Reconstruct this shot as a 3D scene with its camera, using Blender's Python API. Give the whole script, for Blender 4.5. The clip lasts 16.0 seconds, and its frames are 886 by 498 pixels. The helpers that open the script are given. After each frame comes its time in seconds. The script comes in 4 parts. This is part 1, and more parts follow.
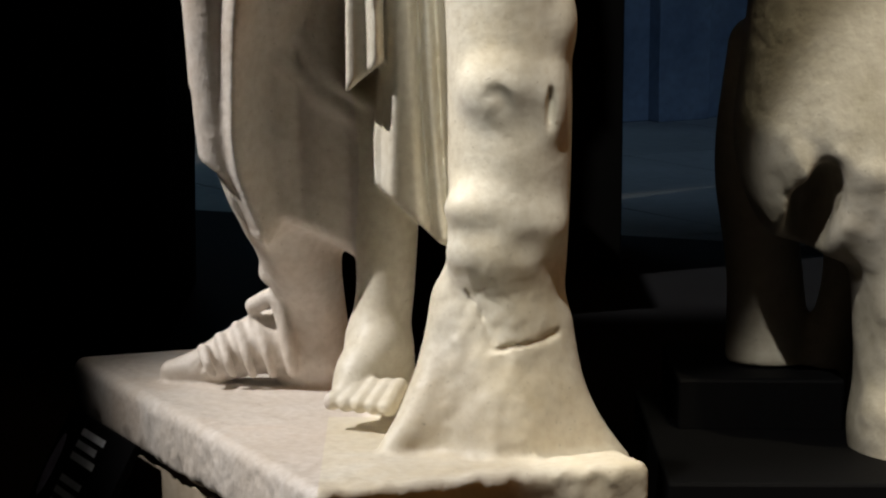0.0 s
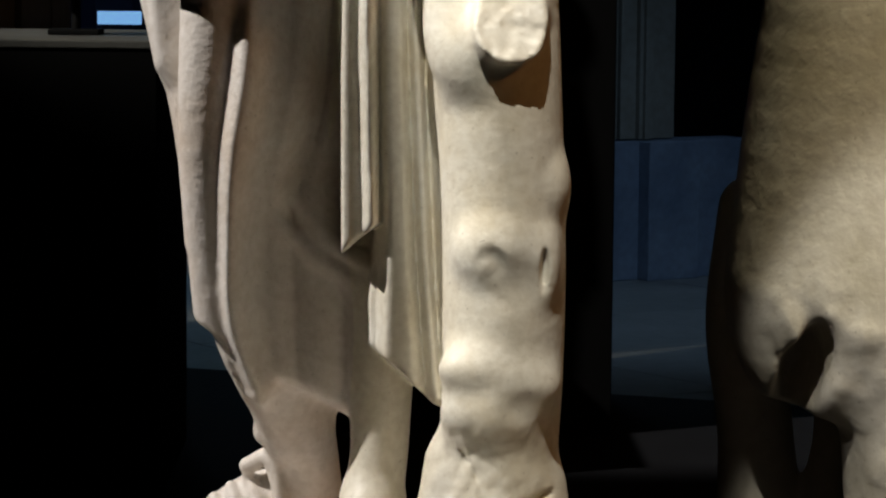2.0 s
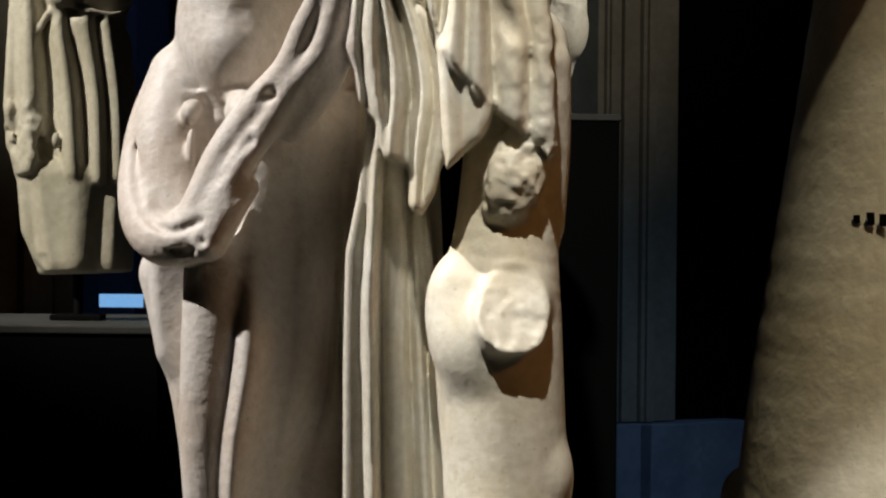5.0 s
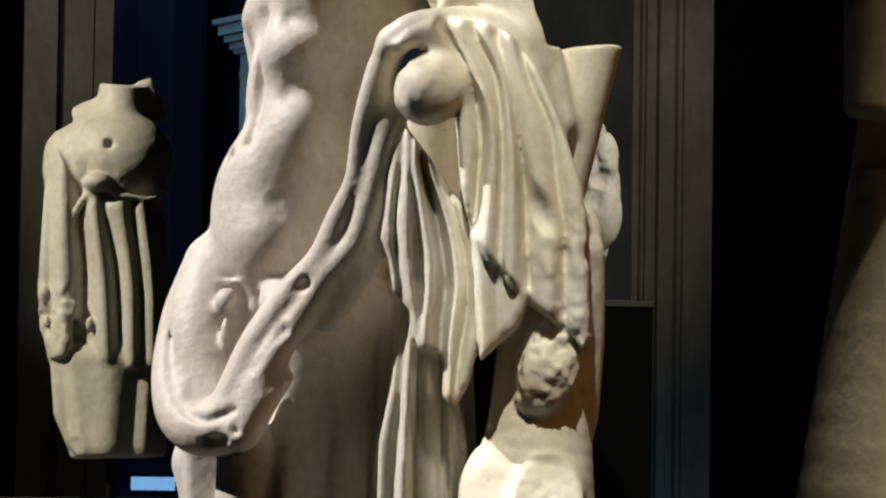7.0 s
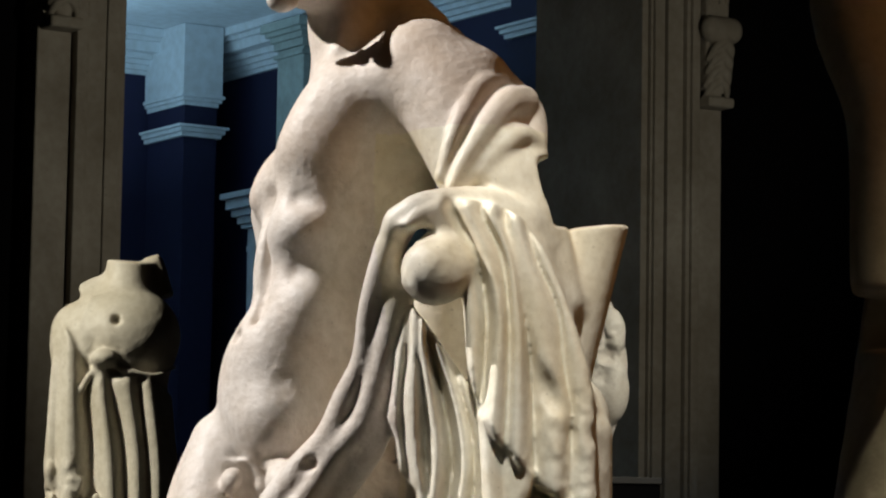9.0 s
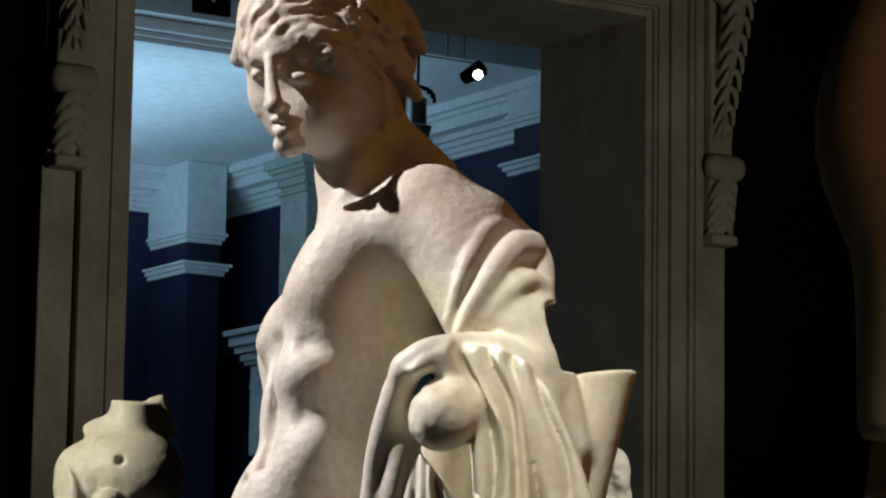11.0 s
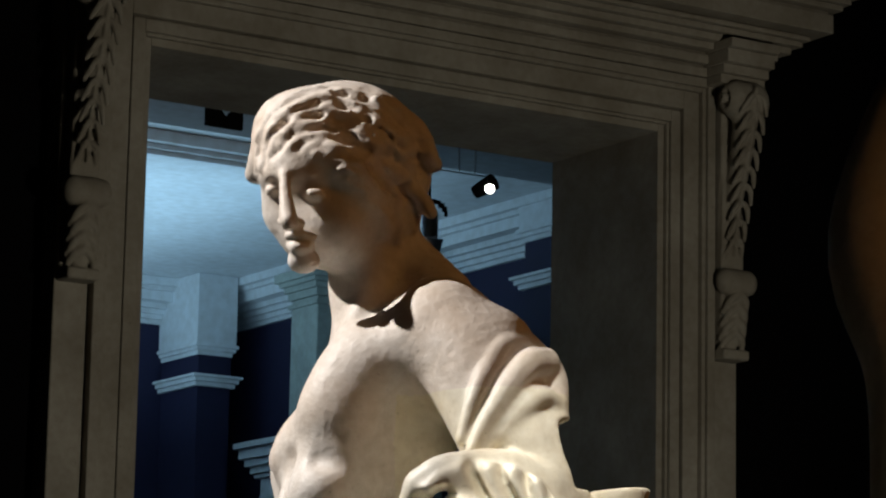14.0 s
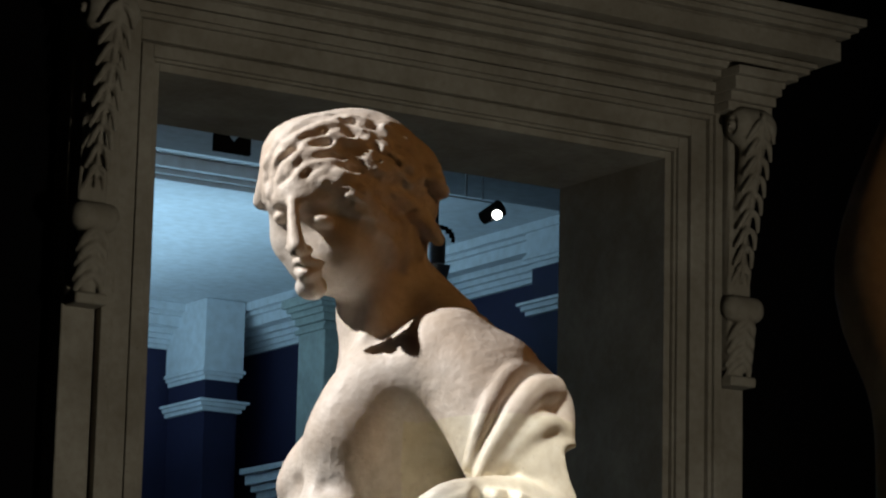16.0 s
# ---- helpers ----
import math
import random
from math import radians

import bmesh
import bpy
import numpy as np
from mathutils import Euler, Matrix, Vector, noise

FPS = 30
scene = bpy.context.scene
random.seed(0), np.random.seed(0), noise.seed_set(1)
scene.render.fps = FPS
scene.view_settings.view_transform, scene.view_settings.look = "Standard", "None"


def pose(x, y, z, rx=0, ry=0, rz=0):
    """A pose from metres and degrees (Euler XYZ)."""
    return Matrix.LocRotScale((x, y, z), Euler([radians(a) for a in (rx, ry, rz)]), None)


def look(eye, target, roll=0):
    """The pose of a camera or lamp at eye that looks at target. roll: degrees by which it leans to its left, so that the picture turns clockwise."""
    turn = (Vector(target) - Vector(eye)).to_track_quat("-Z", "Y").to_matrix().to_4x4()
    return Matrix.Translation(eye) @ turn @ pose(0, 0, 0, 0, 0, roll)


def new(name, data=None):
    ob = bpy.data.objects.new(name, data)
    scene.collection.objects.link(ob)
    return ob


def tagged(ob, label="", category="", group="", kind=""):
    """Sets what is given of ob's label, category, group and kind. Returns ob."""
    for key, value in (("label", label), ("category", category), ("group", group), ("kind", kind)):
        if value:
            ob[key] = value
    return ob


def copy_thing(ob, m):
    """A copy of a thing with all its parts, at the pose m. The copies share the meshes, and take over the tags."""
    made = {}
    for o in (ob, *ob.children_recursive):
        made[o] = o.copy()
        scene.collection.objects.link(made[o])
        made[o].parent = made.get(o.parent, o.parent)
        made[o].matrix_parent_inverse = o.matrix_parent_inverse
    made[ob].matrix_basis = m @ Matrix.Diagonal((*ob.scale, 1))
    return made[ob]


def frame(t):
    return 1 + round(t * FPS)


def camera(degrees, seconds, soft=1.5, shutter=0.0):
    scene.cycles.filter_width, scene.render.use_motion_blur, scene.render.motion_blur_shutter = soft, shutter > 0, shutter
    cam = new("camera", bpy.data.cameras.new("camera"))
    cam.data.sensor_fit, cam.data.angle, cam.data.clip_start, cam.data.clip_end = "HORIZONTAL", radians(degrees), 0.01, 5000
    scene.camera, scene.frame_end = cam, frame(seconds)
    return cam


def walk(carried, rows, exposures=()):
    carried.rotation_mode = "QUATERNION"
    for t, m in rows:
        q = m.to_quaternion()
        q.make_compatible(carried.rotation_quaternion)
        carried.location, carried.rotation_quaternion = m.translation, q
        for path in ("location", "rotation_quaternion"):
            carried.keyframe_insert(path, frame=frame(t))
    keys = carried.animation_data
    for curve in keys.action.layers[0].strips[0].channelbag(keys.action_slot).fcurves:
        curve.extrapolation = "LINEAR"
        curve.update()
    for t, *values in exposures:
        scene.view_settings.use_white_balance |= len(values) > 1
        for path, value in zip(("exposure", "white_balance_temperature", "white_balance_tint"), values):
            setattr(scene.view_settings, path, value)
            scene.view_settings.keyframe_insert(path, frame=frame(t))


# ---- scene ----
cam = camera(16.26, 16.0, 2.2)
EYE = 1.4
# seconds, x, y, z above the eye's height, yaw, pitch, roll
ROWS = [
    (0, 0.0124, 0.0189, -0.033, -0.398, -8.419, -0.382),
    (0.5, 0.0097, 0.0138, -0.0313, -0.453, -7.48, -0.416),
    (1, 0.0069, 0.0052, -0.0315, -0.518, -6.972, -0.455),
    (1.5, 0.0039, -0.0024, -0.0287, -0.595, -6.376, -0.445),
    (2, 0.0035, -0.0065, -0.0246, -0.608, -5.518, -0.563),
    (2.5, 0.0049, -0.0066, -0.0218, -0.605, -4.576, -0.57),
    (3, 0.0048, -0.0059, -0.0194, -0.622, -3.846, -0.558),
    (3.5, 0.005, -0.004, -0.0179, -0.638, -3.052, -0.474),
    (4, 0.0048, -0.0013, -0.0156, -0.64, -2.108, -0.503),
    (4.5, 0.0033, -0.0009, -0.013, -0.642, -1.166, -0.516),
    (7, 0.0001, -0, -0, -0, 2.992, -0.827),
    (7.5, 0.0046, -0.0004, 0.0037, 0.122, 4.218, -0.96),
    (8, 0.002, -0.0004, 0.006, 0.115, 5.179, -0.981),
    (8.5, 0.0009, -0.001, 0.0073, 0.118, 5.782, -0.959),
    (9, 0.0001, -0.0018, 0.0078, 0.123, 6.192, -0.902),
    (9.5, 0.0008, -0.0029, 0.0115, 0.154, 6.858, -0.916),
    (10, -0.0008, -0.0026, 0.0147, 0.146, 7.58, -0.89),
    (12.5, -0.0119, 0.0153, 0.0272, 0.195, 9.997, -0.871),
    (13, -0.0117, 0.0146, 0.0266, 0.224, 10.433, -1.018),
    (13.5, -0.012, 0.0103, 0.0272, 0.281, 10.624, -1.043),
    (14, -0.0114, 0.0039, 0.0264, 0.32, 10.761, -1.094),
    (14.5, -0.0113, -0.0021, 0.0268, 0.328, 10.892, -1.224),
    (15, -0.0123, -0.0061, 0.0246, 0.363, 11.021, -1.209),
    (15.5, -0.011, -0.0075, 0.0248, 0.414, 11.138, -1.177),
    (16, -0.0116, -0.0083, 0.0262, 0.414, 11.23, -1.299),
]
walk(cam, [(t, pose(x, y, EYE + z, 90 + pitch, roll, yaw)) for t, x, y, z, yaw, pitch, roll in ROWS])

# ---- light ----
world = bpy.data.worlds.new("dim_museum")
world.use_nodes = True
scene.world = world
world.node_tree.nodes["Background"].inputs[0].default_value = (0.5, 0.6, 1.0, 1)
world.node_tree.nodes["Background"].inputs[1].default_value = 0.0015


def spot(name, eye, target, watts, colour, cone, blend=0.3, size=0.05):
    data = bpy.data.lights.new(name, "SPOT")
    data.energy, data.color, data.spot_size, data.spot_blend, data.shadow_soft_size = watts, colour, radians(cone), blend, size
    ob = new(name, data)
    ob.matrix_world = look(eye, target)
    return ob


def glow(name, eye, target, watts, colour, w, h):
    data = bpy.data.lights.new(name, "AREA")
    data.shape, data.size, data.size_y, data.energy, data.color = "RECTANGLE", w, h, watts, colour
    ob = new(name, data)
    ob.matrix_world = look(eye, target)
    return ob


spot("key_spot", (-4.45, 3.42, 5.6), (-0.2, 3.9, 1.66), 2050, (1.0, 0.95, 0.915), 19.2, 0.5, 0.04)
spot("trunk_spot", (-0.20, 1.95, 4.6), (0.86, 3.88, 1.20), 545, (1.0, 0.96, 0.865), 25.4, 0.14, 0.03)
spot("warm_fill", (3.6, 1.6, 4.0), (0.35, 4.5, 1.6), 74, (1.0, 0.47, 0.15), 56, 0.6, 0.3)
spot("fragment_spot", (1.35, 3.6, 5.2), (0.98, 5.02, 0.95), 610, (1.0, 0.90, 0.62), 19, 0.9, 0.1)
spot("torso_spot", (-4.6, 5.4, 4.8), (-0.86, 7.9, 1.75), 1500, (1.0, 0.95, 0.80), 18, 0.5, 0.04)
spot("bust_spot", (2.6, 6.2, 4.6), (0.42, 9.0, 2.0), 520, (1.0, 0.96, 0.80), 12, 0.5, 0.04)
spot("door_bounce_fill", (2.6, 7.4, 2.2), (-0.3, 12.3, 3.8), 168, (1.0, 0.93, 0.77), 56, 0.6, 0.2)
spot("floor_wash", (2.6, 8.0, 5.5), (0.9, 12.0, 0.0), 190, (0.42, 0.66, 1.0), 38, 1.0, 0.2)

# ---- materials ----


def material(name, colour, dark=None, scale=6.0, rough=0.6, bump=0.1, fine=60.0, metal=0.0, spread=(0.35, 0.7), lift=0.5, gloss=0.5, stain=None):
    """A surface with a coarse mottling between two colours, a fine grain and relief."""
    m = bpy.data.materials.new(name)
    m.use_nodes = True
    nt = m.node_tree
    bsdf = nt.nodes["Principled BSDF"]
    bsdf.inputs["Roughness"].default_value = rough
    bsdf.inputs["Metallic"].default_value = metal
    bsdf.inputs["Specular IOR Level"].default_value = gloss
    dark = dark or tuple(c * 0.7 for c in colour)
    where = nt.nodes.new("ShaderNodeTexCoord")
    coarse, grain = nt.nodes.new("ShaderNodeTexNoise"), nt.nodes.new("ShaderNodeTexNoise")
    coarse.inputs["Scale"].default_value, coarse.inputs["Detail"].default_value = scale, 6
    grain.inputs["Scale"].default_value, grain.inputs["Detail"].default_value = fine, 8
    ramp = nt.nodes.new("ShaderNodeValToRGB")
    ramp.color_ramp.elements[0].position, ramp.color_ramp.elements[1].position = spread
    ramp.color_ramp.elements[0].color, ramp.color_ramp.elements[1].color = (*dark, 1), (*colour, 1)
    mix = nt.nodes.new("ShaderNodeMix")
    mix.data_type, mix.blend_type = "RGBA", "MULTIPLY"
    mix.inputs[0].default_value = lift
    tone = nt.nodes.new("ShaderNodeValToRGB")
    tone.color_ramp.elements[0].position, tone.color_ramp.elements[1].position = 0.3, 0.65
    tone.color_ramp.elements[0].color, tone.color_ramp.elements[1].color = (0.72, 0.68, 0.62, 1), (1, 1, 1, 1)
    nt.links.new(where.outputs["Object"], coarse.inputs["Vector"])
    nt.links.new(where.outputs["Object"], grain.inputs["Vector"])
    nt.links.new(coarse.outputs["Fac"], ramp.inputs[0])
    nt.links.new(grain.outputs["Fac"], tone.inputs[0])
    nt.links.new(ramp.outputs[0], mix.inputs[6])
    nt.links.new(tone.outputs[0], mix.inputs[7])
    last = mix.outputs[2]
    if stain:
        # ochre blotches, and small dark pits
        for size, low, high, share, tint in ((scale * 0.45, 0.50, 0.72, 0.55, stain), (fine * 2.2, 0.63, 0.72, 0.45, tuple(c * 0.35 for c in stain))):
            spots, gate, over = nt.nodes.new("ShaderNodeTexNoise"), nt.nodes.new("ShaderNodeMapRange"), nt.nodes.new("ShaderNodeMix")
            spots.inputs["Scale"].default_value, spots.inputs["Detail"].default_value, spots.inputs["Roughness"].default_value = size, 7, 0.62
            gate.inputs["From Min"].default_value, gate.inputs["From Max"].default_value, gate.inputs["To Max"].default_value = low, high, share
            over.data_type = "RGBA"
            over.inputs[7].default_value = (*tint, 1)
            nt.links.new(where.outputs["Object"], spots.inputs["Vector"])
            nt.links.new(spots.outputs["Fac"], gate.inputs["Value"])
            nt.links.new(gate.outputs[0], over.inputs[0])
            nt.links.new(last, over.inputs[6])
            last = over.outputs[2]
    nt.links.new(last, bsdf.inputs["Base Color"])
    if bump:
        b = nt.nodes.new("ShaderNodeBump")
        b.inputs["Strength"].default_value, b.inputs["Distance"].default_value = bump, 0.004
        wear = nt.nodes.new("ShaderNodeTexNoise")
        wear.inputs["Scale"].default_value, wear.inputs["Detail"].default_value = fine * 0.35, 4
        both = nt.nodes.new("ShaderNodeMath")
        both.operation = "ADD"
        nt.links.new(where.outputs["Object"], wear.inputs["Vector"])
        nt.links.new(wear.outputs["Fac"], both.inputs[0])
        nt.links.new(grain.outputs["Fac"], both.inputs[1])
        nt.links.new(both.outputs[0], b.inputs["Height"])
        nt.links.new(b.outputs[0], bsdf.inputs["Normal"])
    return m


MARBLE = material("old_marble", (0.80, 0.755, 0.70), (0.70, 0.635, 0.56), 7, 0.55, 0.42, 80, stain=(0.60, 0.44, 0.30))
GREY_MARBLE = material("grey_marble", (0.62, 0.58, 0.50), (0.46, 0.42, 0.33), 5, 0.6, 0.5, 45, stain=(0.36, 0.28, 0.16))
STONE = material("door_stone", (0.42, 0.39, 0.33), (0.28, 0.25, 0.20), 3, 0.8, 0.6, 30, stain=(0.20, 0.17, 0.12))
BLACK = material("black_lacquer", (0.003, 0.003, 0.0035), (0.002, 0.002, 0.0025), 3, 0.7, 0.02, 60, gloss=0.08)
DARK_WALL = material("dark_wall_paint", (0.004, 0.004, 0.005), (0.003, 0.003, 0.0035), 2, 0.9, 0.05, 30, gloss=0.05)
FLOOR = material("pale_floor", (0.36, 0.36, 0.35), (0.26, 0.26, 0.25), 1.5, 0.45, 0.05, 20)
DARK_SLAB = material("dark_slab", (0.014, 0.015, 0.02), (0.010, 0.010, 0.014), 2, 0.8, 0.1, 60, gloss=0.15)
BLUE_WALL = material("indigo_wall", (0.012, 0.010, 0.045), (0.009, 0.008, 0.036), 1.2, 0.8, 0.05, 20)
PLASTER = material("white_plaster", (0.72, 0.74, 0.76), (0.64, 0.66, 0.68), 1.0, 0.8, 0.03, 15)
STEEL = material("brushed_steel", (0.55, 0.56, 0.58), (0.4, 0.4, 0.42), 5, 0.35, 0.05, 90, 1.0)
STONE_COOL = material("cool_grey_stone", (0.40, 0.44, 0.40), (0.30, 0.33, 0.30), 3, 0.8, 0.3, 25)
BASE_STONE = material("blue_grey_base", (0.34, 0.40, 0.50), (0.22, 0.27, 0.36), 4, 0.7, 0.2, 30)
PED_STONE = material("beige_limestone", (0.62, 0.54, 0.42), (0.48, 0.40, 0.29), 6, 0.8, 0.4, 40)
YELLOW_LIT_MARBLE = material("yellow_lit_marble", (0.82, 0.79, 0.69), (0.76, 0.70, 0.56), 8, 0.5, 0.22, 80, stain=(0.62, 0.50, 0.28))
PLINTH_LIT_TOP = material("plinth_lit_top", (0.10, 0.10, 0.10), (0.06, 0.06, 0.06), 4, 0.5, 0.05, 60)
EMBLEM = material("lilac_print", (0.55, 0.48, 0.66), (0.40, 0.35, 0.5), 30, 0.6, 0, 60)
GLASS = material("lamp_glass", (0.8, 0.85, 0.9), (0.7, 0.75, 0.8), 4, 0.08, 0, 60)
WHITE_INK = material("white_print", (0.75, 0.78, 0.8), (0.6, 0.62, 0.65), 8, 0.6, 0, 60)


def shining(name, colour, strength):
    m = material(name, colour, None, 5, 0.5, 0)
    bsdf = m.node_tree.nodes["Principled BSDF"]
    bsdf.inputs["Emission Color"].default_value, bsdf.inputs["Emission Strength"].default_value = (*colour, 1), strength
    return m


BULB = shining("bulb_glow", (1.0, 0.98, 0.92), 12)
SCREEN = shining("screen_glow", (0.25, 0.55, 1.0), 0.7)

# ---- mesh helpers ----


FINE = 0.0037


def part(name, bm, mat, parent=None, label="", smooth=False):
    me = bpy.data.meshes.new(name)
    bm.to_mesh(me)
    bm.free()
    me.materials.append(mat)
    if smooth:
        me.polygons.foreach_set("use_smooth", [True] * len(me.polygons))
    ob = new(name, me)
    if parent:
        ob.parent = parent
    if label:
        ob["label"] = label
    return ob


def box(lo, hi, bevel=0.0, bm=None):
    """A box between two corners, with bevelled edges."""
    bm = bm or bmesh.new()
    got = bmesh.ops.create_cube(bm, size=1)["verts"]
    for v in got:
        v.co = [lo[i] + (v.co[i] + 0.5) * (hi[i] - lo[i]) for i in range(3)]
    if bevel:
        edges = list({e for v in got for e in v.link_edges})
        bmesh.ops.bevel(bm, geom=edges, offset=bevel, segments=2, affect="EDGES", profile=0.5)
    return bm


def extrude(profile, path_a, path_b, across, up):
    """A moulding: the closed 2D profile (out, up) carried from path_a to path_b."""
    bm = bmesh.new()
    across, up = Vector(across), Vector(up)
    a = [bm.verts.new(Vector(path_a) + across * p + up * q) for p, q in profile]
    b = [bm.verts.new(Vector(path_b) + across * p + up * q) for p, q in profile]
    n = len(profile)
    for i in range(n):
        bm.faces.new((a[i], a[(i + 1) % n], b[(i + 1) % n], b[i]))
    bm.faces.new(a[::-1])
    bm.faces.new(b)
    bmesh.ops.recalc_face_normals(bm, faces=bm.faces)
    return bm


# ---- carving: a distance field that is built up and cut, then skinned ----


ROUGH = np.random.RandomState(4).uniform(-1, 1, (61, 61, 61)).astype(np.float32)


class Carving:
    def __init__(self, lo, hi, step):
        self.lo, self.step = np.array(lo, np.float32), step
        self.n = np.ceil((np.array(hi) - lo) / step).astype(int) + 1
        self.d = np.full(self.n, 0.2, np.float32)

    def window(self, lo, hi):
        a = np.clip(((np.array(lo) - self.lo) / self.step).astype(int), 0, self.n - 2)
        b = np.clip(((np.array(hi) - self.lo) / self.step).astype(int) + 2, a + 1, self.n)
        axes = [self.lo[i] + self.step * np.arange(a[i], b[i], dtype=np.float32) for i in range(3)]
        return tuple(slice(a[i], b[i]) for i in range(3)), np.meshgrid(*axes, indexing="ij", sparse=True)

    def blend(self, where, shape, k, cut):
        old = self.d[where]
        if cut:
            old, shape = -old, shape
        h = np.maximum(k - np.abs(old - shape), 0) / max(k, 1e-6)
        got = np.minimum(old, shape) - h * h * k * 0.25
        self.d[where] = -got if cut else got

    def chain(self, points, k=0.02, cut=False, flat=(1, 1, 1)):
        """A tapering limb through the points (x, y, z, radius), rounded, and flattened by the factors of flat."""
        pts = np.array(points, np.float32)
        if len(pts) > 2:
            pts = smooth_line(pts)
        reach = pts[:, 3].max() * max(flat) + k + 2 * self.step
        where, (x, y, z) = self.window(pts[:, :3].min(0) - reach, pts[:, :3].max(0) + reach)
        got = None
        for p, q in zip(pts[:-1], pts[1:]):
            ax, ay, az = (x - p[0]) / flat[0], (y - p[1]) / flat[1], (z - p[2]) / flat[2]
            bx, by, bz = (q[0] - p[0]) / flat[0], (q[1] - p[1]) / flat[1], (q[2] - p[2]) / flat[2]
            along = np.clip((ax * bx + ay * by + az * bz) / (bx * bx + by * by + bz * bz + 1e-9), 0, 1)
            dist = np.sqrt((ax - bx * along) ** 2 + (ay - by * along) ** 2 + (az - bz * along) ** 2) - (p[3] + (q[3] - p[3]) * along)
            got = dist if got is None else np.minimum(got, dist)
        self.blend(where, got * min(1, *flat), k, cut)

    def ball(self, centre, radii, k=0.02, cut=False, turn=(0, 0, 0)):
        """An ellipsoid, turned by Euler degrees."""
        r = np.array(radii, np.float32)
        reach = r.max() + k + 2 * self.step
        where, (x, y, z) = self.window(np.array(centre) - reach, np.array(centre) + reach)
        m = np.array(Euler([radians(a) for a in turn]).to_matrix().transposed())
        x, y, z = x - centre[0], y - centre[1], z - centre[2]
        q = [(m[i][0] * x + m[i][1] * y + m[i][2] * z) / r[i] for i in range(3)]
        k0 = np.sqrt(q[0] ** 2 + q[1] ** 2 + q[2] ** 2)
        k1 = np.sqrt((q[0] / r[0]) ** 2 + (q[1] / r[1]) ** 2 + (q[2] / r[2]) ** 2) + 1e-6
        self.blend(where, k0 * (k0 - 1) / k1, k, cut)

    def block(self, centre, half, k=0.01, cut=False, turn=(0, 0, 0), rounding=0.01):
        h = np.array(half, np.float32) - rounding
        reach = float(np.linalg.norm(half)) + k + 2 * self.step
        where, (x, y, z) = self.window(np.array(centre) - reach, np.array(centre) + reach)
        m = np.array(Euler([radians(a) for a in turn]).to_matrix().transposed())
        x, y, z = x - centre[0], y - centre[1], z - centre[2]
        q = [np.abs(m[i][0] * x + m[i][1] * y + m[i][2] * z) - h[i] for i in range(3)]
        out = np.sqrt(sum(np.maximum(c, 0) ** 2 for c in q)) + np.minimum(np.maximum(np.maximum(q[0], q[1]), q[2]), 0)
        self.blend(where, out - rounding, k, cut)

    def pleats(self, outline, lines, back, k=0.008, lip=0.012):
        """Hanging cloth: inside the outline (x, z) its face runs over the lines, each "ridge" or "crease" with points (x, z, y); it is solid to the depth back."""
        o, h = np.array(outline), 0.002
        u, w = (np.arange(o[:, i].min() - 0.03, o[:, i].max() + 0.03, h) for i in (0, 1))
        U, W = np.meshgrid(u, w, indexing="ij")
        m, inside = np.full(U.shape, 9.0), np.zeros(U.shape, bool)
        for a, b in zip(o, np.roll(o, -1, 0)):
            e = b - a
            t = np.clip(((U - a[0]) * e[0] + (W - a[1]) * e[1]) / (e @ e + 1e-12), 0, 1)
            m = np.minimum(m, np.hypot(U - a[0] - e[0] * t, W - a[1] - e[1] * t))
            if a[1] != b[1]:
                inside ^= ((a[1] > W) != (b[1] > W)) & (U < a[0] + e[0] * (W - a[1]) / e[1])
        m = np.where(inside, -m, m)
        f = np.zeros(U.shape)
        runs = [(kind == "crease", smooth_line(np.array(pts)[np.argsort([p[1] for p in pts])])) for kind, *pts in lines]
        for j, row in enumerate(w):
            got = sorted((np.interp(row, p[:, 1], p[:, 0]), np.interp(row, p[:, 1], p[:, 2]), sharp) for sharp, p in runs)
            x, y, sharp = (np.array(c) for c in zip(*got))
            for c in np.flatnonzero(sharp):
                for near in (c - 1, c + 1):
                    if 0 <= near < len(x):
                        y[c] = min(y[c], y[near] + 2.3 * abs(x[near] - x[c]))
            i = np.clip(np.searchsorted(x, u) - 1, 0, len(x) - 2)
            t = np.clip((u - x[i]) / np.maximum(x[i + 1] - x[i], 1e-4), 0, 1)
            a, b = sharp[i] > 0, sharp[i + 1] > 0
            t = np.where(a & b, t, np.where(a, 1 - (1 - t) ** 2, np.where(b, t * t, t * t * (3 - 2 * t))))
            f[:, j] = y[i] + (y[i + 1] - y[i]) * t
        for _ in range(1):
            f[1:-1] = 0.25 * (f[:-2] + f[2:]) + 0.5 * f[1:-1]
        q = np.clip((lip + m) / lip, 0, 1)
        f = f + lip * (1 - np.sqrt(1 - np.minimum(q, 1) ** 2))
        near, far = f[m < 0].min() - 0.02, back + 0.02
        ends = np.array([at(x, z, y) for x, z in o for y in (near, far)])
        where, (x, y, z) = self.window(ends.min(0) - 0.01, ends.max(0) + 0.01)
        i = np.clip((x * 3.95 / y - u[0]) / h, 0, len(u) - 1.01)
        j = np.clip((EYE + (z - EYE) * 3.95 / y - w[0]) / h, 0, len(w) - 1.01)
        i0, j0 = i.astype(int), j.astype(int)
        i, j = i - i0, j - j0
        pick = lambda c: (c[i0, j0] * (1 - i) + c[i0 + 1, j0] * i) * (1 - j) + (c[i0, j0 + 1] * (1 - i) + c[i0 + 1, j0 + 1] * i) * j
        self.blend(where, np.maximum(np.maximum((pick(f) - (y - 3.95)) * 0.75, y - 3.95 - back), pick(m)).astype(np.float32), k, False)

